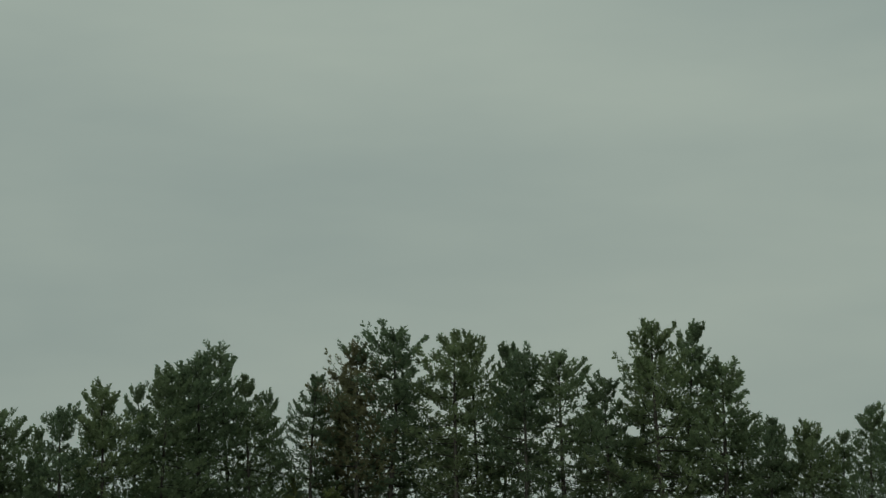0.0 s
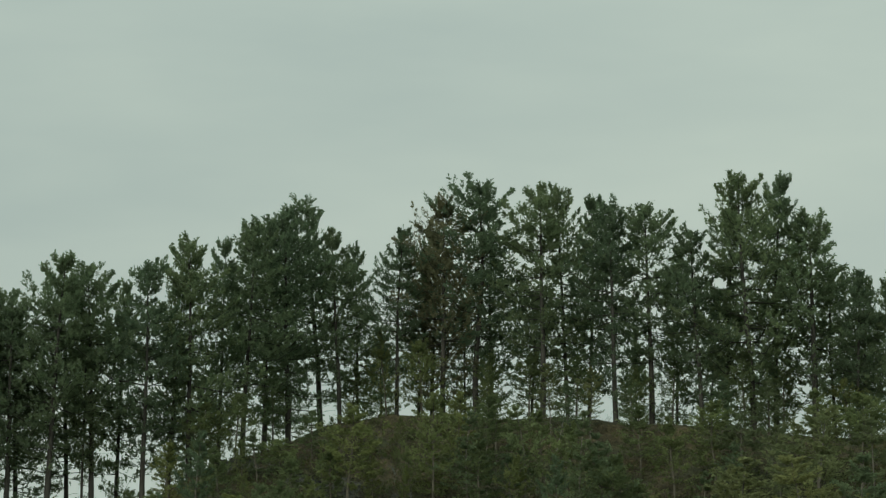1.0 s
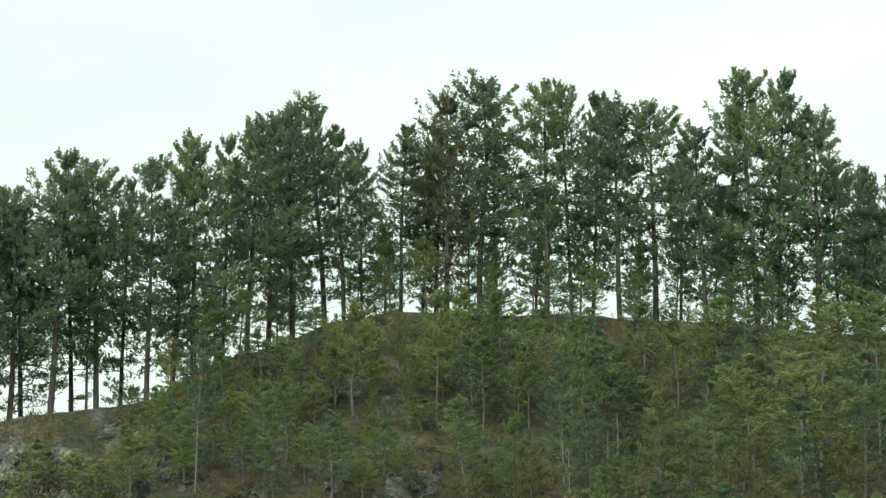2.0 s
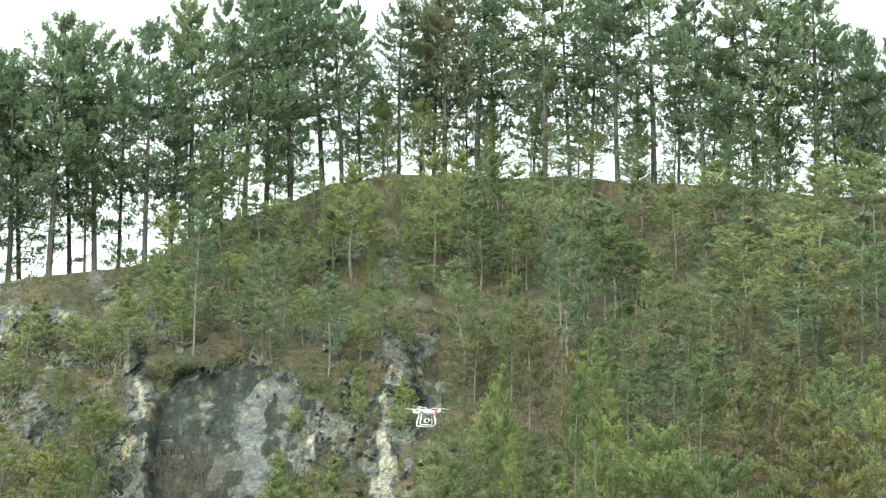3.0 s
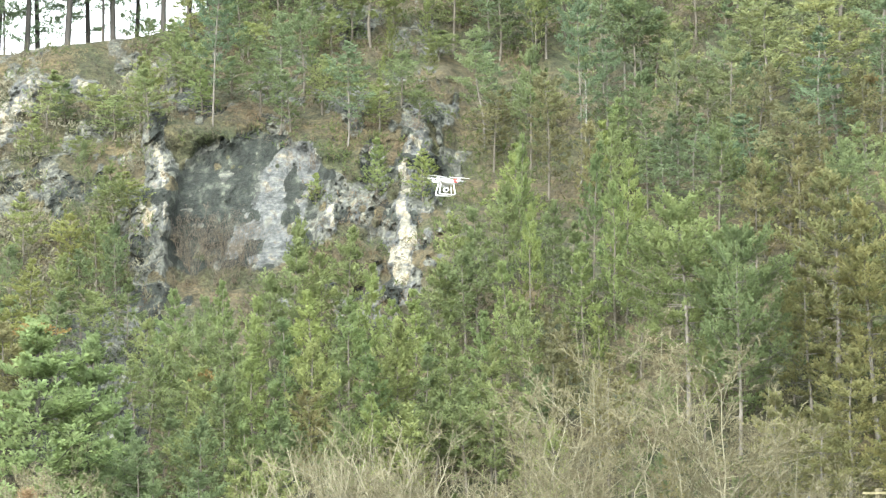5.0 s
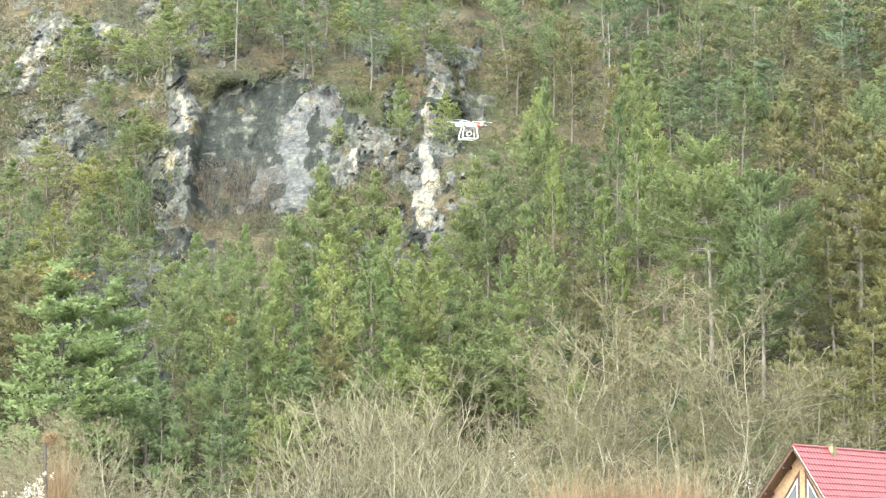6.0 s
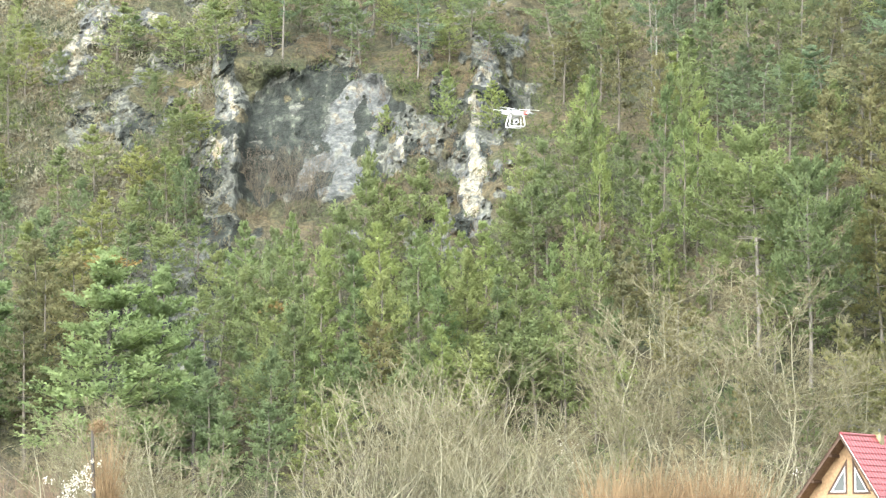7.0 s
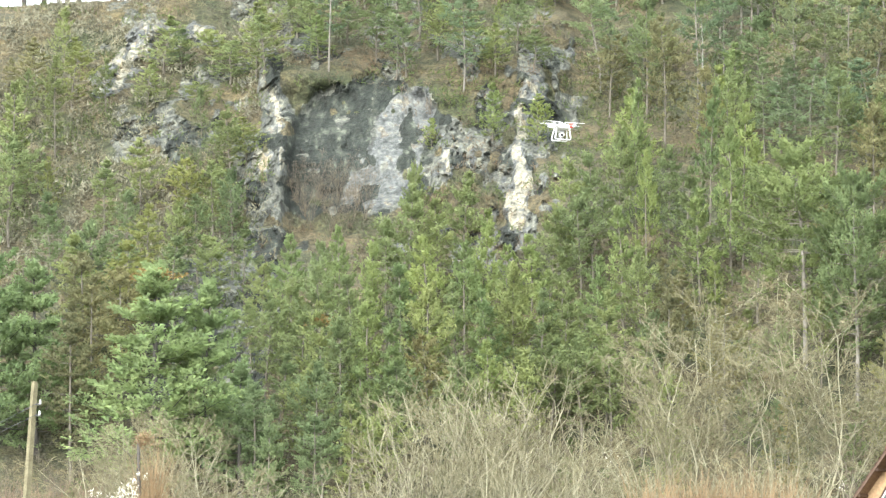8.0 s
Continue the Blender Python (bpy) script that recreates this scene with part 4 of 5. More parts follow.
sow(-36, 30, 7, 20, 2.6, (5, 8), ("slope", "young", "slope", "slope", "slope_rust"), 3, 16)
sow(2, 38, 26, 53, 2.4, (6, 9.5), ("pole", "slope", "pole", "pole_gold", "slope_rust"), 4, 32)
sow(15, 33, 19, 32, 2.3, (7, 9.5), ("slope", "pole", "slope_rust", "slope"), 10, 12)
sow(2, 18, 5, 13, 2.0, (4.5, 6.5), ("slope", "slope_rust", "slope"), 9, 12)
sow(-17, -1, 35.5, 52, 2.0, (2.2, 4.2), ("slope", "young", "slope", "gold"), 5, 18)
sow(-42, -31, 18, 38, 2.6, (4, 7), ("slope", "slope", "gold"), 6, 14)
sow(-38, -19.5, 21, 39, 1.9, (2.3, 4.4), ("slope", "gold", "slope_rust"), 11, 7)

# a thinner row behind the crest and saplings between its trunks
_c = random.Random(21)
for n in range(9):
    plant("tall", crest_spot(-17 + n * 6.6 + _c.uniform(-1.5, 1.5), _c.uniform(11, 20)), _c.uniform(11.5, 14.5), _c.uniform(1.8, 2.4), n + 1)
for n in range(3):
    plant("tall", crest_spot(-31 + n * 5.6 + _c.uniform(-0.8, 0.8), _c.uniform(1, 10)), _c.uniform(12.0, 16.5), _c.uniform(1.3, 1.7), n + 2)
for n in range(12):
    plant("slope", crest_spot(-11 + n * 3.9 + _c.uniform(-1.2, 1.2), _c.uniform(0.5, 4)), _c.uniform(4.5, 8.0), _c.uniform(1.3, 1.9), n)
for tree, where in WITH_DEAD:
    dead_top(tree, where)


# ---- bare trees, brush and dry growth at the foot ----
def bare_tree(seed, height, stems, spread, mats, kids=(5, 5, 4, 3), thick=0.010, fine=0.007, crook=0.12, reach=(0.3, 0.6)):
    """A leafless tree or bush: crooked stems that fork into limbs and twigs, grown level by level."""
    rng = np.random.default_rng(seed)
    stem_soup, twig_soup = Soup(), Soup()
    level = []
    for i in range(stems):
        az = rng.uniform(0, 6.283)
        out = rng.uniform(0.05, 1.0) * spread
        d = unit(np.array([np.cos(az) * out, np.sin(az) * out, 1.0]))
        level.append((np.array([np.cos(az), np.sin(az), 0]) * rng.uniform(0, 0.10) * height * spread, d, height * rng.uniform(0.5, 0.75), thick * height * rng.uniform(0.6, 1.1)))
    for depth in range(len(kids) + 1):
        upper = []
        for p, d, length, r in level:
            q = np.linspace(0, 1, (6, 5, 4, 3, 2)[min(depth, 4)])
            side, other = rng.normal(size=3) * crook * length, rng.normal(size=3) * crook * 0.6 * length
            pts = p + d * length * q[:, None] + side * (np.sin(q * 4.2) * 0.7)[:, None] + other * (np.sin(q * 8.5) * 0.6)[:, None] + np.array([0, 0, 1.0]) * (0.10 * length * q ** 2)[:, None]
            (twig_soup if depth > 1 else stem_soup).tube(pts, np.maximum(r * (1 - 0.7 * q), fine), 5 if depth == 0 else 3)
            if depth == len(kids):
                continue
            for _ in range(int(rng.integers(kids[depth] - 1, kids[depth] + 2))):
                s = rng.uniform(0.25, 1.0)
                base = np.array([np.interp(s, q, pts[:, i]) for i in range(3)])
                dd = unit(d * 0.8 + rng.normal(size=3) * (0.62, 0.62, 0.35) + (0, 0, 0.15))
                upper.append((base, dd, length * rng.uniform(*reach) * (1.15 - 0.45 * s), r * 0.45 * (1.2 - 0.5 * s)))
        level = upper
    return stem_soup.mesh("trunk", mats[0], False), twig_soup.mesh("crown", mats[1], False), float(max(v[:, 2].max() for v in twig_soup.v))


MAT_LIMB = grained("pale_lichened_limbs", (0.175, 0.163, 0.105), (0.305, 0.285, 0.19), 0.8, 0.85, 0.2)
BARE = {
    "tree": [bare_tree(500 + i, 11.0, 3 + i % 2, 0.3, (MAT_LIMB, MAT_TWIG), (8, 6, 4, 2), 0.0050, 0.0105, 0.11, (0.34, 0.57)) for i in range(3)],
    "bush": [bare_tree(520 + i, 6.0, 11, 0.75, (MAT_LIMB, MAT_TWIG), (4, 4, 3), 0.0055, 0.007, 0.08) for i in range(3)],
    "brown": [bare_tree(540 + i, 5.0, 9, 0.6, (MAT_TWIG_DARK, MAT_TWIG_DARK), (4, 4, 3), 0.006, 0.006) for i in range(2)],
}
BARE_TAGS = {"tree": ("bare_tree", "leafless pale grey deciduous tree at the foot of the hill", "tree"), "bush": ("bare_bush", "leafless beige bush of thin twigs in the thicket", "bush"), "brown": ("brown_bush", "leafless brown bush of thin twigs", "bush")}
FIRST_BARE = {}


def set_bare(kind, x, y, height, variant, wide=1.0):
    stems, twigs, h0 = BARE[kind][variant % len(BARE[kind])]
    name, label, category = BARE_TAGS[kind]
    z = float(np.interp(y, SLOPE_Y, SLOPE_Z))
    s = height / h0
    m = Matrix.Translation((x, y, z - 0.1)) @ Matrix.Rotation(TURNS.uniform(0, 6.28), 4, "Z")
    key = (kind, variant % len(BARE[kind]))
    if key not in FIRST_BARE:
        ob = tagged(new(name), label, category, "leafless thicket")
        for part_name, me in (("trunk", stems), ("crown", twigs)):
            p = tagged(new(part_name, me), kind="stuff" if part_name == "crown" else "")
            p.parent = ob
        ob.matrix_basis = m @ Matrix.Diagonal((s * wide, s * wide, s, 1))
        FIRST_BARE[key] = ob
        return ob
    f = FIRST_BARE[key].scale
    return copy_thing(FIRST_BARE[key], m @ Matrix.Diagonal((s * wide / f.x, s * wide / f.y, s / f.z, 1)))


BIG_BARE = [(7.3, 151, 12.8), (9.4, 150, 13.2), (11.4, 150, 12.4), (5.6, 150, 10.2), (13.4, 151, 10.6), (15.0, 150, 8.6), (4.4, 149, 8.0),
            (-4.0, 145, 9.2), (-5.6, 146, 8.6), (-2.4, 146, 9.0), (-7.0, 145, 7.6), (-20.2, 146, 6.6), (-18.5, 147, 7.1), (-21.5, 146, 6.1), (-1.0, 146, 7.8), (19.0, 150, 6.5)]
for n, (x, y, h) in enumerate(BIG_BARE):
    set_bare("bush" if -8 < x < 0 else "tree" if h > 9 or n % 2 else "bush", x, y, h, n, 1.15)
_r = random.Random(12)
for n, (x, h) in enumerate(((-16.7, 7.2), (-15.3, 7.4), (-14.2, 6.6), (-17.6, 5.8))):
    set_bare("tree" if n < 2 else "bush", x, 124.5 + n, h, n + 1, 1.3)
for n in range(40):
    x = -26 + n * 1.1 + _r.uniform(-0.5, 0.5)
    if x < -13.5 and n % 2:
        continue
    set_bare("brown" if x < -13 or n % 6 == 0 else "bush", x, _r.uniform(136, 146), _r.uniform(4.0, 5.4) + (1.6 if -5.5 < x < 0.5 else 0.6 if 0 < x < 6 else -1.9 if -14 < x < -9.5 else 0.9 if -9.5 < x < -5 else 0), n, 1.2)


def blades(name, label, category, spots, tall, wide, mat, seed, count, lean=0.25):
    """Upright dry stalks and blades, one mesh of kind stuff."""
    rng = np.random.default_rng(seed)
    soup = Soup()
    for x, y, z, r in spots:
        n = count
        p = np.stack([x + rng.normal(size=n) * r, y + rng.normal(size=n) * r, np.full(n, z)], -1)
        h = rng.uniform(*tall, n)[:, None]
        d = unit(rng.normal(size=(n, 3)) * lean + (0, 0, 1))
        w = unit(np.cross(d, rng.normal(size=(n, 3)))) * wide
        mid = p + d * h * 0.55
        tip = p + d * h + rng.normal(size=(n, 3)) * 0.12 * h
        verts = np.stack([p - w, p + w, mid + w * 0.8, mid - w * 0.8, tip], 1).reshape(-1, 3)
        k = np.arange(n)[:, None] * 5
        soup.add(verts, np.concatenate([k + (0, 1, 2), k + (0, 2, 3), k + (3, 2, 4)]))
    return tagged(new(name, soup.mesh(name, mat)), label, category, kind="stuff")


def low(y):
    return float(np.interp(y, SLOPE_Y, SLOPE_Z))


blades("dry_reeds", "dry orange-brown reeds standing before the thicket", "reeds", [(3.4 + 0.45 * i, 133 + 0.3 * (i % 5), low(133), 0.5) for i in range(15)], (2.8, 4.6), 0.018, MAT_REED, 61, 150)
PX, PZ = -16.2, 7.05
blades("dead_vine", "dead orange vine stalks against an old post", "vine", [(PX + 0.35 + 0.16 * (i % 3), 120 + 0.1 * i, low(120), 0.13) for i in range(5)], (PZ - 2.2, PZ - 0.9), 0.012, MAT_REED, 62, 80, 0.025)
blades("brown_stalks", "reddish-brown dead stalks at the edge of the wood", "stalks", [(-25 + 0.75 * i, 131 + 0.7 * (i % 4), low(133), 0.6) for i in range(10)], (2.6, 4.4), 0.013, MAT_STALK, 63, 90, 0.12)


def fluff(name, label, spots, seed):
    """White seed heads: many small ragged flakes in loose balls."""
    rng = np.random.default_rng(seed)
    soup = Soup()
    for x, y, z, r, n in spots:
        c = np.array([x, y, z]) + rng.normal(size=(n, 3)) * r * (1, 1, 1.3)
        tufts(soup, c, rng.normal(size=(n, 3)), rng.uniform(0.035, 0.07, n), rng, 10)
    return tagged(new(name, soup.mesh(name, MAT_FLUFF)), label, "seed heads", kind="stuff")


fluff("white_seed_heads", "white fluffy clematis seed heads on dead stems", [(-16.0, 118, 5.55, 0.05, 14), (-16.15, 118, 5.35, 0.06, 16), (-16.35, 118, 5.15, 0.06, 18), (-16.55, 118, 4.85, 0.13, 60), (-16.15, 118, 4.9, 0.10, 40), (-16.8, 118, 4.6, 0.13, 50), (-16.1, 118, 4.5, 0.09, 30), (-17.0, 118, 4.35, 0.12, 40), (-17.75, 118, 4.85, 0.06, 16), (-17.5, 118, 4.8, 0.05, 10), (-15.75, 118, 5.45, 0.05, 10), (-16.9, 118, 4.1, 0.2, 40), (10.5, 120, 5.25, 0.14, 14), (1.8, 135, 6.85, 0.22, 10), (2.4, 135, 6.5, 0.22, 8)], 71)


def scrub(name, label, category, mat, seed, count, zones, size, per, broad=0.36, lift=0.3):
    """Low growth over the slope, one mesh of kind stuff: clumps of small tufts where the ground is not bare rock."""
    rng = np.random.default_rng(seed)
    soup = Soup()
    x0, x1, z0, z1 = zones
    x, z = rng.uniform(x0, x1, count), rng.uniform(z0, z1, count)
    keep = z < crest_z(x) - 0.3
    x, z = x[keep], z[keep]
    y, rock, _, _ = face(x, z)
    thick = fbm(x * 0.25, z * 0.25, 1.0, 3, seed)
    keep = ((rock < 0.35) | (rng.random(len(x)) < 0.3)) & (thick > 0.42) & ~((x > -18.5) & (x < -9) & (z > 23) & (z < 33))
    x, y, z = x[keep], y[keep], z[keep]
    for px, py, pz in zip(x, y, z):
        s = rng.uniform(0.6, 1.4)
        at = np.array([px, py, pz]) + rng.normal(size=(per, 3)) * (0.32 * s, 0.25 * s, 0.2 * s) + (0, -0.1, lift * s)
        tufts(soup, at, rng.normal(size=(per, 3)) * 0.5 + (0, -0.15, 0.8), size * rng.uniform(0.6, 1.2, per), rng, 4, broad)
    return tagged(new(name, soup.mesh(name, mat)), label, category, kind="stuff")


MAT_HEATH = grained("dark_brown_heath", (0.055, 0.05, 0.034), (0.105, 0.09, 0.062), 0.5, 0.9, 0.2)
MAT_SCRUB = needles("green_scrub_leaves", (0.055, 0.068, 0.028), (0.09, 0.108, 0.045), (0.14, 0.15, 0.065), 0.45, False)
MAT_GREY_SHRUB = grained("grey_brown_shrub", (0.10, 0.098, 0.066), (0.19, 0.178, 0.12), 0.6, 0.9, 0.2)
MAT_BRACKEN = grained("dead_bracken", (0.072, 0.054, 0.034), (0.135, 0.098, 0.058), 0.5, 0.9, 0.2)
scrub("green_scrub", "low green scrub and seedlings over the slope", "scrub", MAT_SCRUB, 81, 5600, (-42, 40, 5, 55), 0.34, 7, 0.3)
scrub("hillside_shrubs", "grey-brown low shrubs between the crags", "shrubs", MAT_GREY_SHRUB, 85, 1300, (-40, -18, 18, 42), 0.36, 7, 0.3, 0.4)
scrub("brown_scrub", "low brown leafless scrub over the slope", "scrub", MAT_HEATH, 82, 5400, (-42, 40, 5, 55), 0.55, 7, 0.08)
scrub("dry_grass", "tufts of dry straw-coloured grass on the slope", "grass", MAT_STRAW, 83, 2300, (-42, -17, 20, 50), 0.3, 8, 0.12, 0.1)
scrub("dead_bracken", "rusty dead bracken below the cliff and on the dome", "bracken", MAT_BRACKEN, 84, 900, (-19, -2, 18, 55), 0.4, 8, 0.12, 0.15)
for n, (x, z) in enumerate(((-15.6, 23.4), (-14.4, 23.2), (-13.2, 23.3), (-12.2, 23.8), (-16.0, 24.2), (-14.9, 24.4), (-16.6, 25.2), (-15.4, 25.4), (-14.0, 25.2), (-12.8, 24.8), (-13.8, 22.4))):
    px, py, pz = spot(x, z)
    b = set_bare("brown", px, py - 0.3, 3.4, n, 0.9)
    b.location.z = pz - 0.2


def old_post():
    """A dark dead trunk with a clump of dry vine on its head."""
    ob = new("old_post")
    ob.location = (PX, 120, low(120) - 0.2)
    tall = PZ - low(120)
    soup = Soup()
    k = np.linspace(0, 1, 7)
    soup.tube(np.stack([0.08 * np.sin(k * 5), 0.05 * k, k * tall], -1), 0.12 - 0.06 * k, 7)
    post = new("trunk", soup.mesh("trunk", MAT_BARK, False))
    post.parent = ob
    rng = np.random.default_rng(91)
    clump = Soup()
    tufts(clump, rng.normal(size=(90, 3)) * (0.2, 0.2, 0.12) + (0.15, 0, tall + 0.05), rng.normal(size=(90, 3)), rng.uniform(0.1, 0.22, 90), rng, 7, 0.22)
    top = new("vine_clump", clump.mesh("vine_clump", MAT_REED))
    tagged(top, kind="stuff")
    top.parent = ob
    return tagged(ob, "dead dark trunk with a dry orange vine clump on top", "trunk")


old_post()


def pale_stem(x0, z0, x1, z1, lean_y, r, label):
    """One thin whitish leaning stem with a few twigs."""
    base = np.array(spot(x0, z0))
    tip = np.array([x1, base[1] + lean_y, z1])
    rng = np.random.default_rng(int(abs(x0) * 10))
    soup = Soup()
    k = np.linspace(0, 1, 8)
    pts = base + (tip - base) * k[:, None] + np.array([0.25, 0, 0]) * np.sin(k * 3.1)[:, None]
    soup.tube(pts, r * (1.1 - 0.7 * k), 6)
    twigs = Soup()
    for s in rng.uniform(0.45, 1.0, 14):
        b = np.array([np.interp(s, k, pts[:, c]) for c in range(3)])
        d = unit(rng.normal(size=3) * (0.7, 0.7, 0.3) + (0, 0, 0.6))
        twigs.tube([b, b + d * rng.uniform(0.4, 1.1)], [0.012, 0.005], 3)
    ob = new("bare_birch")
    ob.location = tuple(base)
    for name, sp, mat in (("trunk", soup, MAT_BIRCH), ("crown", twigs, MAT_TWIG)):
        me = sp.mesh(name, mat, False)
        me.transform(Matrix.Translation(-Vector(base)))
        new(name, me).parent = ob
    return tagged(ob, label, "tree")


MAT_BIRCH = grained("white_birch_bark", (0.17, 0.165, 0.14), (0.30, 0.29, 0.25), 3.0, 0.7, 0.3, stretch=(1, 1, 3))
pale_stem(9.3, 49.3, 10.5, 56.3, 3.0, 0.055, "thin white birch stem leaning on the slope")
pale_stem(8.4, 30.2, 8.9, 38.5, 4.0, 0.05, "thin white birch stem standing among the pines")
# ---- the house ----
def part(name, bm, mat, parent, label=""):
    me = bpy.data.meshes.new(name)
    bm.to_mesh(me)
    bm.free()
    me.materials.append(mat)
    ob = new(name, me)
    ob.parent = parent
    if label:
        ob["label"] = label
    return ob


def box(x0, x1, y0, y1, z0, z1, bevel=0.0):
    bm = bmesh.new()
    bmesh.ops.create_cube(bm, size=1)
    for v in bm.verts:
        v.co = Vector(((x0, x1)[v.co.x > 0], (y0, y1)[v.co.y > 0], (z0, z1)[v.co.z > 0]))
    if bevel:
        bmesh.ops.bevel(bm, geom=list(bm.edges), offset=bevel, segments=2, affect="EDGES")
    return bm


def prism(outline, y0, y1):
    """A flat outline in x and z, given thickness along y."""
    bm = bmesh.new()
    f = bm.faces.new([bm.verts.new((x, y0, z)) for x, z in outline])
    ext = bmesh.ops.extrude_face_region(bm, geom=[f])
    for v in ext["geom"]:
        if isinstance(v, bmesh.types.BMVert):
            v.co.y = y1
    bmesh.ops.recalc_face_normals(bm, faces=bm.faces)
    return bm


def ring_prism(outer, inner, y0, y1):
    """A closed frame between two outlines."""
    bm = bmesh.new()
    n = len(outer)
    vs = [[bm.verts.new((x, y, z)) for x, z in line] for y in (y0, y1) for line in (outer, inner)]
    for i in range(n):
        j = (i + 1) % n
        bm.faces.new((vs[0][i], vs[0][j], vs[1][j], vs[1][i]))
        bm.faces.new((vs[2][i], vs[3][i], vs[3][j], vs[2][j]))
        bm.faces.new((vs[0][i], vs[2][i], vs[2][j], vs[0][j]))
        bm.faces.new((vs[1][i], vs[1][j], vs[3][j], vs[3][i]))
    bmesh.ops.recalc_face_normals(bm, faces=bm.faces)
    return bm


def inset(tri, d):
    """A convex outline moved inwards by d."""
    pts = [Vector(p) for p in tri]
    c = sum(pts, Vector((0, 0))) / len(pts)
    out = []
    n = len(pts)
    lines = []
    for i in range(n):
        a, b = pts[i], pts[(i + 1) % n]
        e = (b - a).normalized()
        nrm = Vector((-e.y, e.x))
        if nrm.dot(c - a) < 0:
            nrm = -nrm
        lines.append((a + nrm * d, e))
    for i in range(n):
        (p, u), (q, v) = lines[i - 1], lines[i]
        det = u.x * -v.y + v.x * u.y
        w = q - p
        t = (w.x * -v.y + v.x * w.y) / det
        out.append(tuple(p + u * t))
    return out


MAT_PLASTER = grained("ochre_plaster", (0.30, 0.195, 0.105), (0.34, 0.228, 0.128), 1.5, 0.9, 0.2)
MAT_ROOF = grained("red_metal_tile", (0.176, 0.034, 0.038), (0.225, 0.05, 0.053), 0.9, 0.45, 0.1)
MAT_BROWN = grained("brown_stained_wood", (0.05, 0.028, 0.017), (0.085, 0.05, 0.03), 3.0, 0.6, 0.3, stretch=(1, 1, 4))
MAT_SOFFIT = grained("light_brown_boards", (0.12, 0.075, 0.042), (0.2, 0.13, 0.078), 3.0, 0.7, 0.3, stretch=(1, 1, 4))
MAT_WHITE = grained("white_sash_paint", (0.46, 0.45, 0.44), (0.52, 0.52, 0.5), 3.0, 0.5, 0.1)
MAT_GLASS, _n, _l, _b = material("window_glass", 0.04)
_b.inputs["Base Color"].default_value = (0.07, 0.075, 0.066, 1)
_b.inputs["Specular IOR Level"].default_value = 0.9
MAT_VENT = grained("mossy_cream_render", (0.12, 0.11, 0.05), (0.27, 0.24, 0.145), 4.0, 0.9, 0.4)
MAT_CONCRETE = grained("weathered_concrete", (0.105, 0.092, 0.052), (0.165, 0.146, 0.086), 2.5, 0.9, 0.4)
MAT_DARK_METAL = grained("dark_metal", (0.05, 0.05, 0.05), (0.1, 0.1, 0.1), 5.0, 0.5, 0.1, 0.6)


def roof_side(sign, ridge_z, run, pitch, y0, y1):
    """One slope of stamped metal tiles: stepped courses with a wave along each."""
    length = run / math.cos(pitch)
    us = np.arange(y0, y1 + 0.001, 0.058)
    rows = []
    course = 0.30
    s = 0.0
    while s < length:
        for k, lift in ((0.0, 0.0), (0.5, 0.012), (0.95, 0.026)):
            if s + k * course <= length:
                rows.append((s + k * course, lift))
        s += course
    V = []
    for s, lift in rows:
        scallop = np.abs(np.sin(us * math.pi / 0.29))
        wave = 0.02 * scallop + lift
        s = np.minimum(s + 0.05 * scallop * (lift > 0.02), length)
        x = sign * (s * math.cos(pitch) + wave * math.sin(pitch))
        z = ridge_z - s * math.sin(pitch) + wave * math.cos(pitch)
        V.append(np.stack([x, us, z], -1))
    V = np.concatenate(V)
    me = grid_mesh("roof_slope", V, len(rows), len(us))
    me.polygons.foreach_set("use_smooth", np.zeros(len(me.polygons), dtype=bool))
    me.materials.append(MAT_ROOF)
    return me


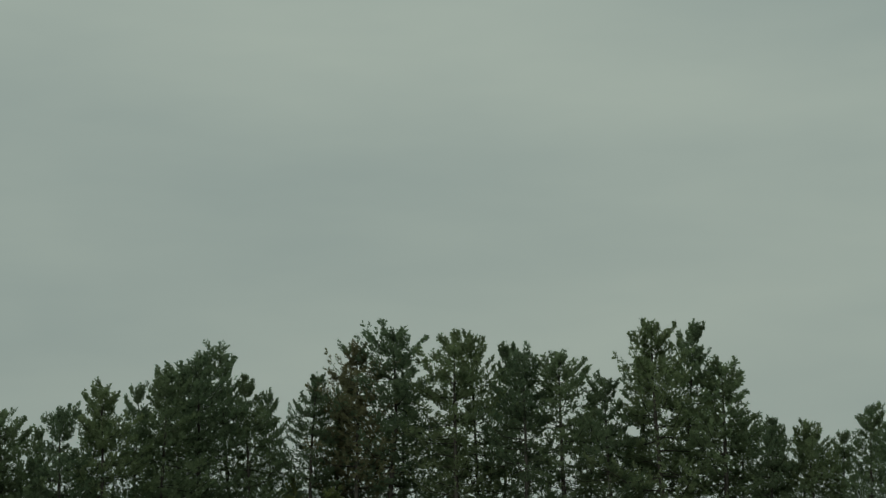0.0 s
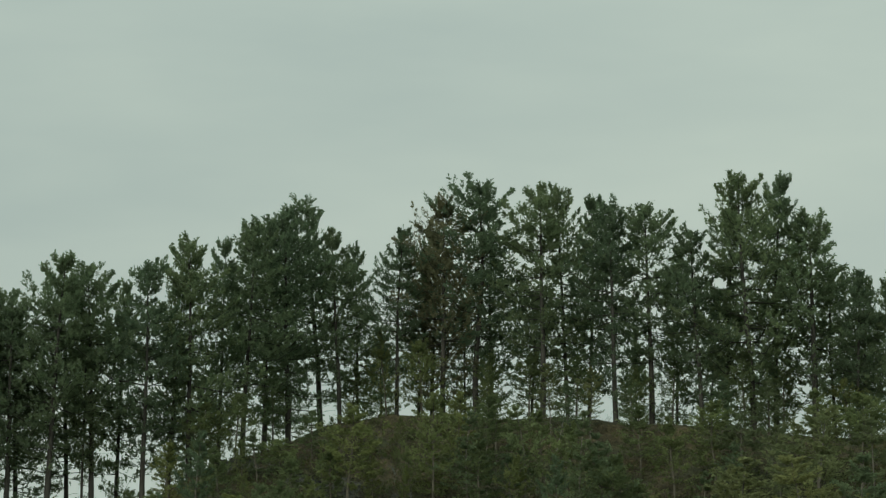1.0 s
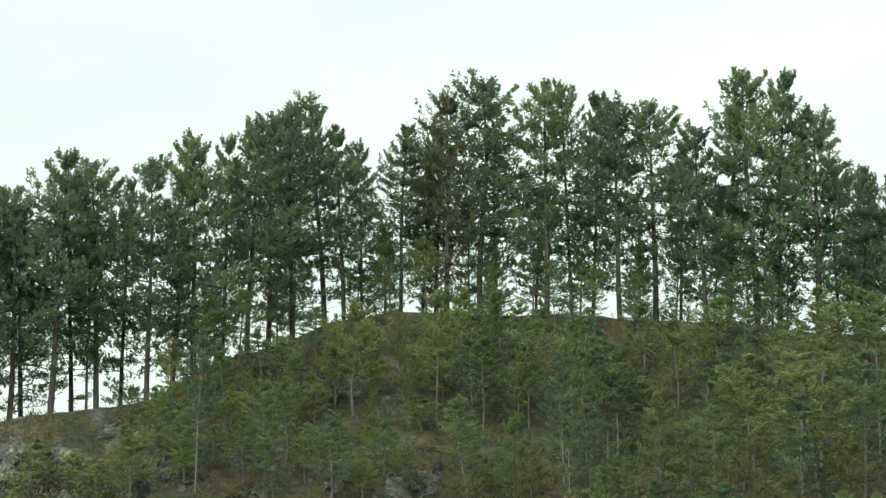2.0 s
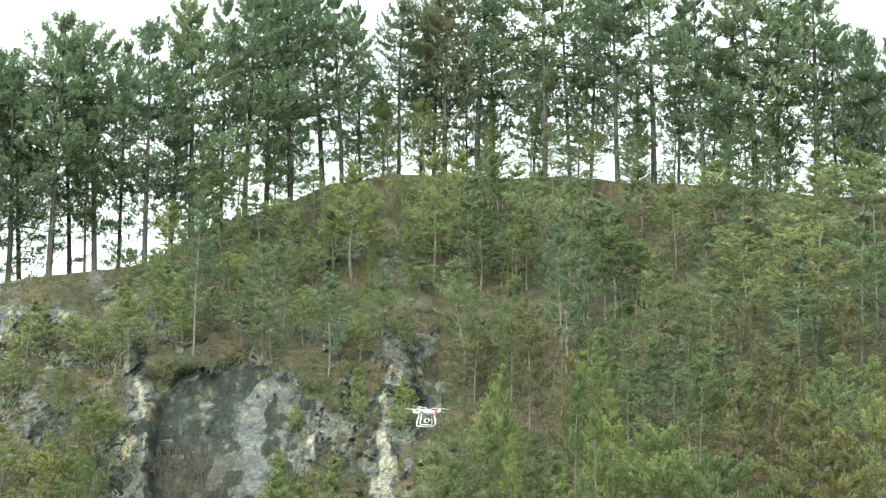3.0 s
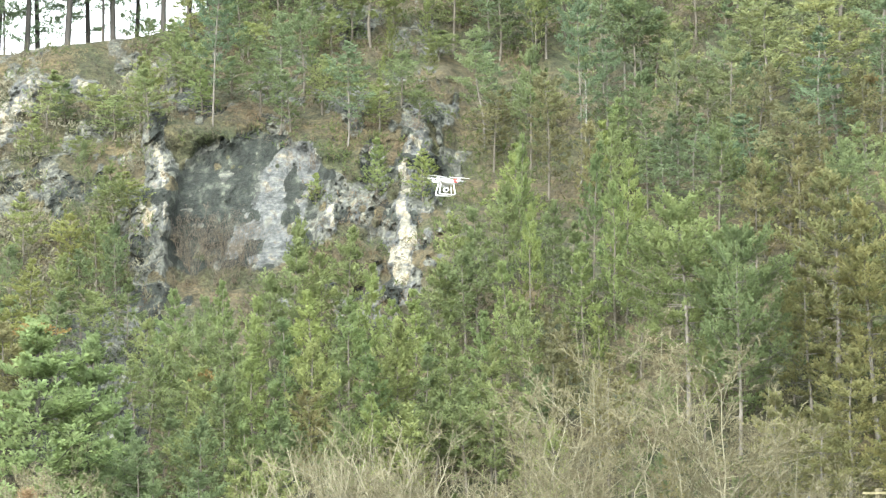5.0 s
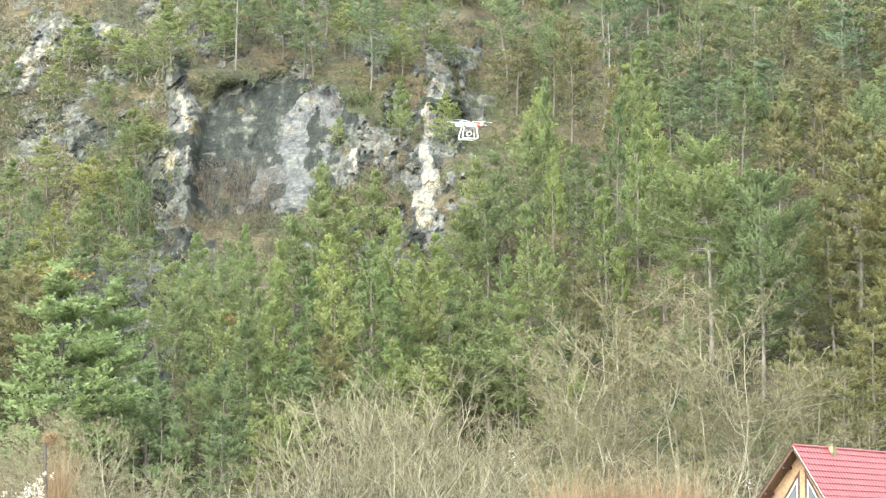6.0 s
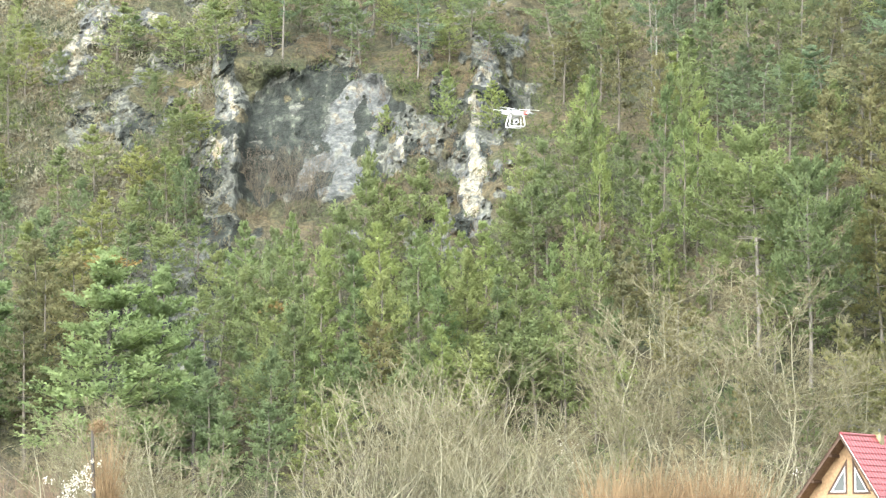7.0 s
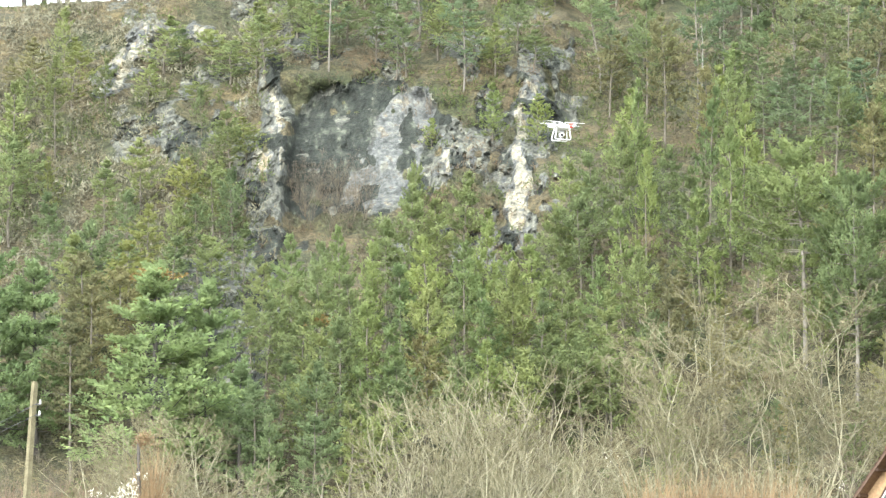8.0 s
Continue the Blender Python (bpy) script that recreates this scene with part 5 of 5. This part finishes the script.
def build_house():
    ridge, run, long = 7.0, 3.5, 9.0
    pitches = {-1: radians(52), 1: radians(57)}
    wall_y, half = 0.8, 2.95
    house = new("house")

    def roof_z(x):
        return ridge - 0.16 - abs(x) * math.tan(pitches[1 if x > 0 else -1])

    win_l = ((-0.12, 6.02), (-0.12, 4.60), (-1.02, 4.60))
    win_r = ((0.12, 6.02), (0.12, 4.60), (0.94, 4.60))
    # gable wall with two triangular openings
    bm = bmesh.new()
    for y in (wall_y, wall_y + 0.3):
        outer = [bm.verts.new((x, y, z)) for x, z in ((-half, -0.5), (half, -0.5), (half, roof_z(half)), (0, roof_z(0)), (-half, roof_z(-half)))]
        edges = [bm.edges.new((outer[i], outer[(i + 1) % 5])) for i in range(5)]
        for tri in (win_l, win_r):
            vs = [bm.verts.new((x, y, z)) for x, z in tri]
            edges += [bm.edges.new((vs[i], vs[(i + 1) % 3])) for i in range(3)]
        bmesh.ops.triangle_fill(bm, edges=edges, use_beauty=True)
    part("gable_wall", bm, MAT_PLASTER, house)
    for s in (-1, 1):
        part("side_wall", box(min(s * half, s * (half - 0.3)), max(s * half, s * (half - 0.3)), wall_y + 0.3, long - 0.5, -0.5, roof_z(s * half) + 0.05), MAT_PLASTER, house)
    part("back_wall", prism(((-half, -0.5), (half, -0.5), (half, roof_z(half)), (0, roof_z(0)), (-half, roof_z(-half))), long - 0.5, long - 0.2), MAT_PLASTER, house)
    for s in (-1, 1):
        pitch = pitches[s]
        eave = ridge - run * math.tan(pitch)
        ob = new("roof_slope", roof_side(s, ridge, run, pitch, 0.0, long))
        ob.parent = house
        ob["label"] = "red stamped metal tile roof slope"
        # boarded underside
        t = 0.05
        nx, nz = math.sin(pitch) * s, math.cos(pitch)
        a, b = Vector((0, ridge - 0.02)), Vector((s * run, eave - 0.02))
        off = Vector((nx, nz)) * -t
        part("soffit", prism((tuple(a + off * 0.4), tuple(b + off * 0.4), tuple(b + off * 2), tuple(a + off * 2)), 0.03, long - 0.03), MAT_SOFFIT, house, "light brown boarded underside")
        # verge board and its bright metal edge
        part("verge_board", prism((tuple(a + off * 0.2), tuple(b + off * 0.2), tuple(b + off * 2.2), tuple(a + off * 2.2)), 0.0, 0.028), MAT_BROWN, house)
        part("verge_trim", prism((tuple(a - off * 0.1), tuple(b - off * 0.1), tuple(b + off * 0.3), tuple(a + off * 0.3)), -0.02, -0.002), MAT_WHITE if s > 0 else MAT_BROWN, house)
    # purlin ends under the overhang
    for s in (-1, 1):
        for along in (0.5, 1.3, 2.1, 2.9):
            px, pz = s * along, ridge - 0.18 - along * math.tan(pitches[s])
            part("purlin", box(px - 0.06, px + 0.06, 0.06, wall_y - 0.01, pz - 0.12, pz, 0.008), MAT_BROWN, house)
    bm = bmesh.new()
    bmesh.ops.create_cone(bm, cap_ends=True, segments=12, radius1=0.075, radius2=0.075, depth=long, matrix=Matrix.Translation((0, long / 2, ridge - 0.02)) @ Matrix.Rotation(math.pi / 2, 4, "X"))
    part("ridge_cap", bm, MAT_ROOF, house)
    for tri in (win_l, win_r):
        w = new("window")
        w.parent = house
        part("frame", ring_prism(tri, inset(tri, 0.075), wall_y - 0.03, wall_y + 0.1), MAT_BROWN, w)
        sash = inset(tri, 0.08)
        part("sash", ring_prism(sash, inset(sash, 0.06), wall_y + 0.0, wall_y + 0.07), MAT_WHITE, w)
        part("pane", prism(inset(sash, 0.05), wall_y + 0.03, wall_y + 0.045), MAT_GLASS, w)
    # short vent stack through the roof beside the ridge
    vent = new("vent_stack")
    vent.parent = house
    part("shaft", box(0.0, 0.26, 3.1, 3.46, ridge - 0.6, ridge + 0.10, 0.02), MAT_VENT, vent)
    part("cap", box(-0.02, 0.28, 3.08, 3.48, ridge + 0.10, ridge + 0.15, 0.015), MAT_VENT, vent)
    part("flue", box(0.09, 0.17, 3.24, 3.32, ridge + 0.15, ridge + 0.30, 0.01), MAT_DARK_METAL, vent)
    house.matrix_basis = pose(12.80, 126.0, 0.0, 0, 0, -32)
    return tagged(house, "small ochre plastered house with a steep red metal tile roof", "house")


build_house()


# ---- poles and wires ----
def utility_pole(x, y, top, r, label, arm=False, name="utility_pole", tilt=0.0):
    z0 = low(y) - 0.3
    ob = new(name)
    ob.matrix_basis = pose(x - math.sin(radians(tilt)) * (top - z0), y, z0, 0, tilt, 0)
    bm = bmesh.new()
    bmesh.ops.create_cone(bm, cap_ends=True, segments=4, radius1=r * 1.75, radius2=r * 1.35, depth=top - z0, matrix=Matrix.Translation((0, 0, (top - z0) / 2)))
    bmesh.ops.bevel(bm, geom=[e for e in bm.edges if all(v.co.z > top - z0 - 0.01 for v in e.verts)], offset=0.025, segments=2, affect="EDGES")
    part("shaft", bm, MAT_CONCRETE, ob)
    for k in (0.55, 0.85):
        bm = bmesh.new()
        bmesh.ops.create_cone(bm, cap_ends=True, segments=8, radius1=0.035, radius2=0.025, depth=0.12, matrix=Matrix.Translation((r + 0.12, -0.02, top - z0 - k)))
        part("insulator", bm, MAT_WHITE, ob)
        part("bracket", box(r * 0.7, r + 0.14, -0.03, -0.005, top - z0 - k - 0.09, top - z0 - k - 0.06), MAT_DARK_METAL, ob)
    if arm:
        part("crossarm", box(-0.75, 0.75, -r - 0.1, -r - 0.02, top - z0 - 0.28, top - z0 - 0.17, 0.01), MAT_VENT, ob, "pale weathered crossarm")
    return tagged(ob, label, "pole")


utility_pole(-14.38, 85, 6.96, 0.068, "weathered greenish utility pole before the trees", tilt=3.0)
utility_pole(19.3, 142, 8.25, 0.12, "pale concrete pole with a crossarm behind the house", True)


def wire(p, q, sag, name, label):
    cu = bpy.data.curves.new(name, "CURVE")
    cu.dimensions, cu.bevel_depth, cu.bevel_resolution = "3D", 0.008, 1
    sp = cu.splines.new("POLY")
    sp.points.add(23)
    for i in range(24):
        t = i / 23
        c = Vector(p).lerp(Vector(q), t)
        sp.points[i].co = (c.x, c.y, c.z - sag * 4 * t * (1 - t), 1)
    cu.materials.append(MAT_DARK_METAL)
    return tagged(new(name, cu), label, "wire")


for k in (0.55, 0.85):
    wire((-14.2, 84.98, 6.96 - k), (-24, 80, 1.6 + 0.3 * k), 0.35, "overhead_wire", "thin grey overhead wire on the utility pole")
# ---- the drone ----
MAT_SHELL = grained("white_plastic", (0.80, 0.80, 0.79), (0.86, 0.86, 0.85), 8.0, 0.35, 0.02)
MAT_RED = grained("red_tape", (0.72, 0.07, 0.06), (0.80, 0.10, 0.08), 8.0, 0.4, 0.02)
MAT_LENS = grained("black_lens", (0.02, 0.02, 0.02), (0.04, 0.04, 0.04), 8.0, 0.2, 0.02)
MAT_GREY = grained("grey_plastic", (0.30, 0.30, 0.31), (0.40, 0.40, 0.41), 8.0, 0.45, 0.02)


def limb_bm(pts, radii, sides=8, squash=1.0):
    """A tube through points, with its own radius at each."""
    bm = bmesh.new()
    rings = []
    for i, p in enumerate(pts):
        a, b = Vector(pts[max(i - 1, 0)]), Vector(pts[min(i + 1, len(pts) - 1)])
        d = (b - a).normalized()
        u = d.cross(Vector((0, 0, 1)) if abs(d.z) < 0.9 else Vector((1, 0, 0))).normalized()
        v = u.cross(d)
        rings.append([bm.verts.new(Vector(p) + radii[i] * (math.cos(t) * u + squash * math.sin(t) * v)) for t in (2 * math.pi * k / sides for k in range(sides))])
    for r0, r1 in zip(rings, rings[1:]):
        for k in range(sides):
            bm.faces.new((r0[k], r0[(k + 1) % sides], r1[(k + 1) % sides], r1[k]))
    bm.faces.new(rings[0][::-1])
    bm.faces.new(rings[-1])
    bmesh.ops.recalc_face_normals(bm, faces=bm.faces)
    return bm


def smooth_all(ob):
    for p in ob.data.polygons:
        p.use_smooth = True
    return ob


def build_drone():
    d = new("quadcopter_drone")
    bm = bmesh.new()
    bmesh.ops.create_uvsphere(bm, u_segments=24, v_segments=14, radius=1)
    for v in bm.verts:
        x, y, z = v.co
        square = 1 + 0.18 * (2 * abs(x * y))
        v.co = Vector((x * 0.095 * square, y * 0.095 * square, z * (0.045 if z > 0 else 0.032)))
    smooth_all(part("body", bm, MAT_SHELL, d))
    for n, a in enumerate((45, 135, 225, 315)):
        c, s = math.cos(radians(a)), math.sin(radians(a))
        smooth_all(part("arm", limb_bm([(c * r, s * r, z) for r, z in ((0.06, 0.0), (0.10, 0.004), (0.14, 0.010), (0.178, 0.012))], [0.04, 0.028, 0.021, 0.02], 10, 0.7), MAT_SHELL, d))
        bm = bmesh.new()
        bmesh.ops.create_cone(bm, cap_ends=True, segments=14, radius1=0.019, radius2=0.016, depth=0.036, matrix=Matrix.Translation((c * 0.178, s * 0.178, 0.026)))
        part("motor", bm, MAT_GREY, d)
        if a == 315:
            smooth_all(part("tape_band", limb_bm([(c * r, s * r, 0.010) for r in (0.11, 0.16)], [0.0275, 0.0235], 10, 0.72), MAT_RED, d, "red tape round one arm"))
        prop = new("propeller")
        prop.parent = d
        prop.location = (c * 0.178, s * 0.178, 0.048)
        prop.rotation_euler = (0, 0, radians((8, 172, 20, -12)[n]))
        for side in (-1, 1):
            bm = bmesh.new()
            top, bot = [], []
            for k in range(9):
                t = k / 8
                x = side * (0.008 + 0.112 * t)
                w = 0.007 + 0.009 * math.sin(math.pi * min(1, t * 1.25 + 0.12)) * (1 - 0.45 * t)
                tw = 0.004 * (1 - t)
                top.append((bm.verts.new((x, -w, tw + 0.001)), bm.verts.new((x, w, -tw + 0.001))))
                bot.append((bm.verts.new((x, -w, tw - 0.001)), bm.verts.new((x, w, -tw - 0.001))))
            for k in range(8):
                bm.faces.new((top[k][0], top[k + 1][0], top[k + 1][1], top[k][1]))
                bm.faces.new((bot[k][0], bot[k][1], bot[k + 1][1], bot[k + 1][0]))
                for e in (0, 1):
                    bm.faces.new((top[k][e], bot[k][e], bot[k + 1][e], top[k + 1][e]))
            bmesh.ops.recalc_face_normals(bm, faces=bm.faces)
            part("blade", bm, MAT_SHELL, prop)
        bm = bmesh.new()
        bmesh.ops.create_cone(bm, cap_ends=True, segments=12, radius1=0.011, radius2=0.007, depth=0.014)
        part("hub", bm, MAT_GREY, prop)
    for s in (-1, 1):
        y = s * 0.085
        pts = [(-0.075, y * 0.75, -0.02), (-0.088, y, -0.09), (-0.095, y * 1.08, -0.142), (-0.085, y * 1.1, -0.152), (0.085, y * 1.1, -0.152), (0.095, y * 1.08, -0.142), (0.088, y, -0.09), (0.075, y * 0.75, -0.02)]
        smooth_all(part("landing_skid", limb_bm(pts, [0.0068] * 8, 8), MAT_SHELL, d))
    part("gimbal_plate", box(-0.035, 0.035, -0.03, 0.03, -0.05, -0.043, 0.002), MAT_GREY, d)
    part("gimbal_arm", limb_bm([(0.0, 0.02, -0.05), (0.034, 0.02, -0.062), (0.036, 0.0, -0.092)], [0.007, 0.007, 0.007]), MAT_SHELL, d)
    g = part("gimbal_camera", box(-0.026, 0.026, -0.026, 0.02, -0.118, -0.068, 0.009), MAT_SHELL, d)
    bm = bmesh.new()
    bmesh.ops.create_cone(bm, cap_ends=True, segments=16, radius1=0.017, radius2=0.015, depth=0.02, matrix=Matrix.Translation((0, -0.034, -0.092)) @ Matrix.Rotation(math.pi / 2, 4, "X"))
    part("lens", bm, MAT_LENS, g)
    d.matrix_basis = pose(-0.04, 38.0, 7.1, 2, 3, 14) @ Matrix.Scale(1.03, 4)
    return tagged(d, "white quadcopter drone hovering with a red-taped arm and a slung camera", "drone")


build_drone()
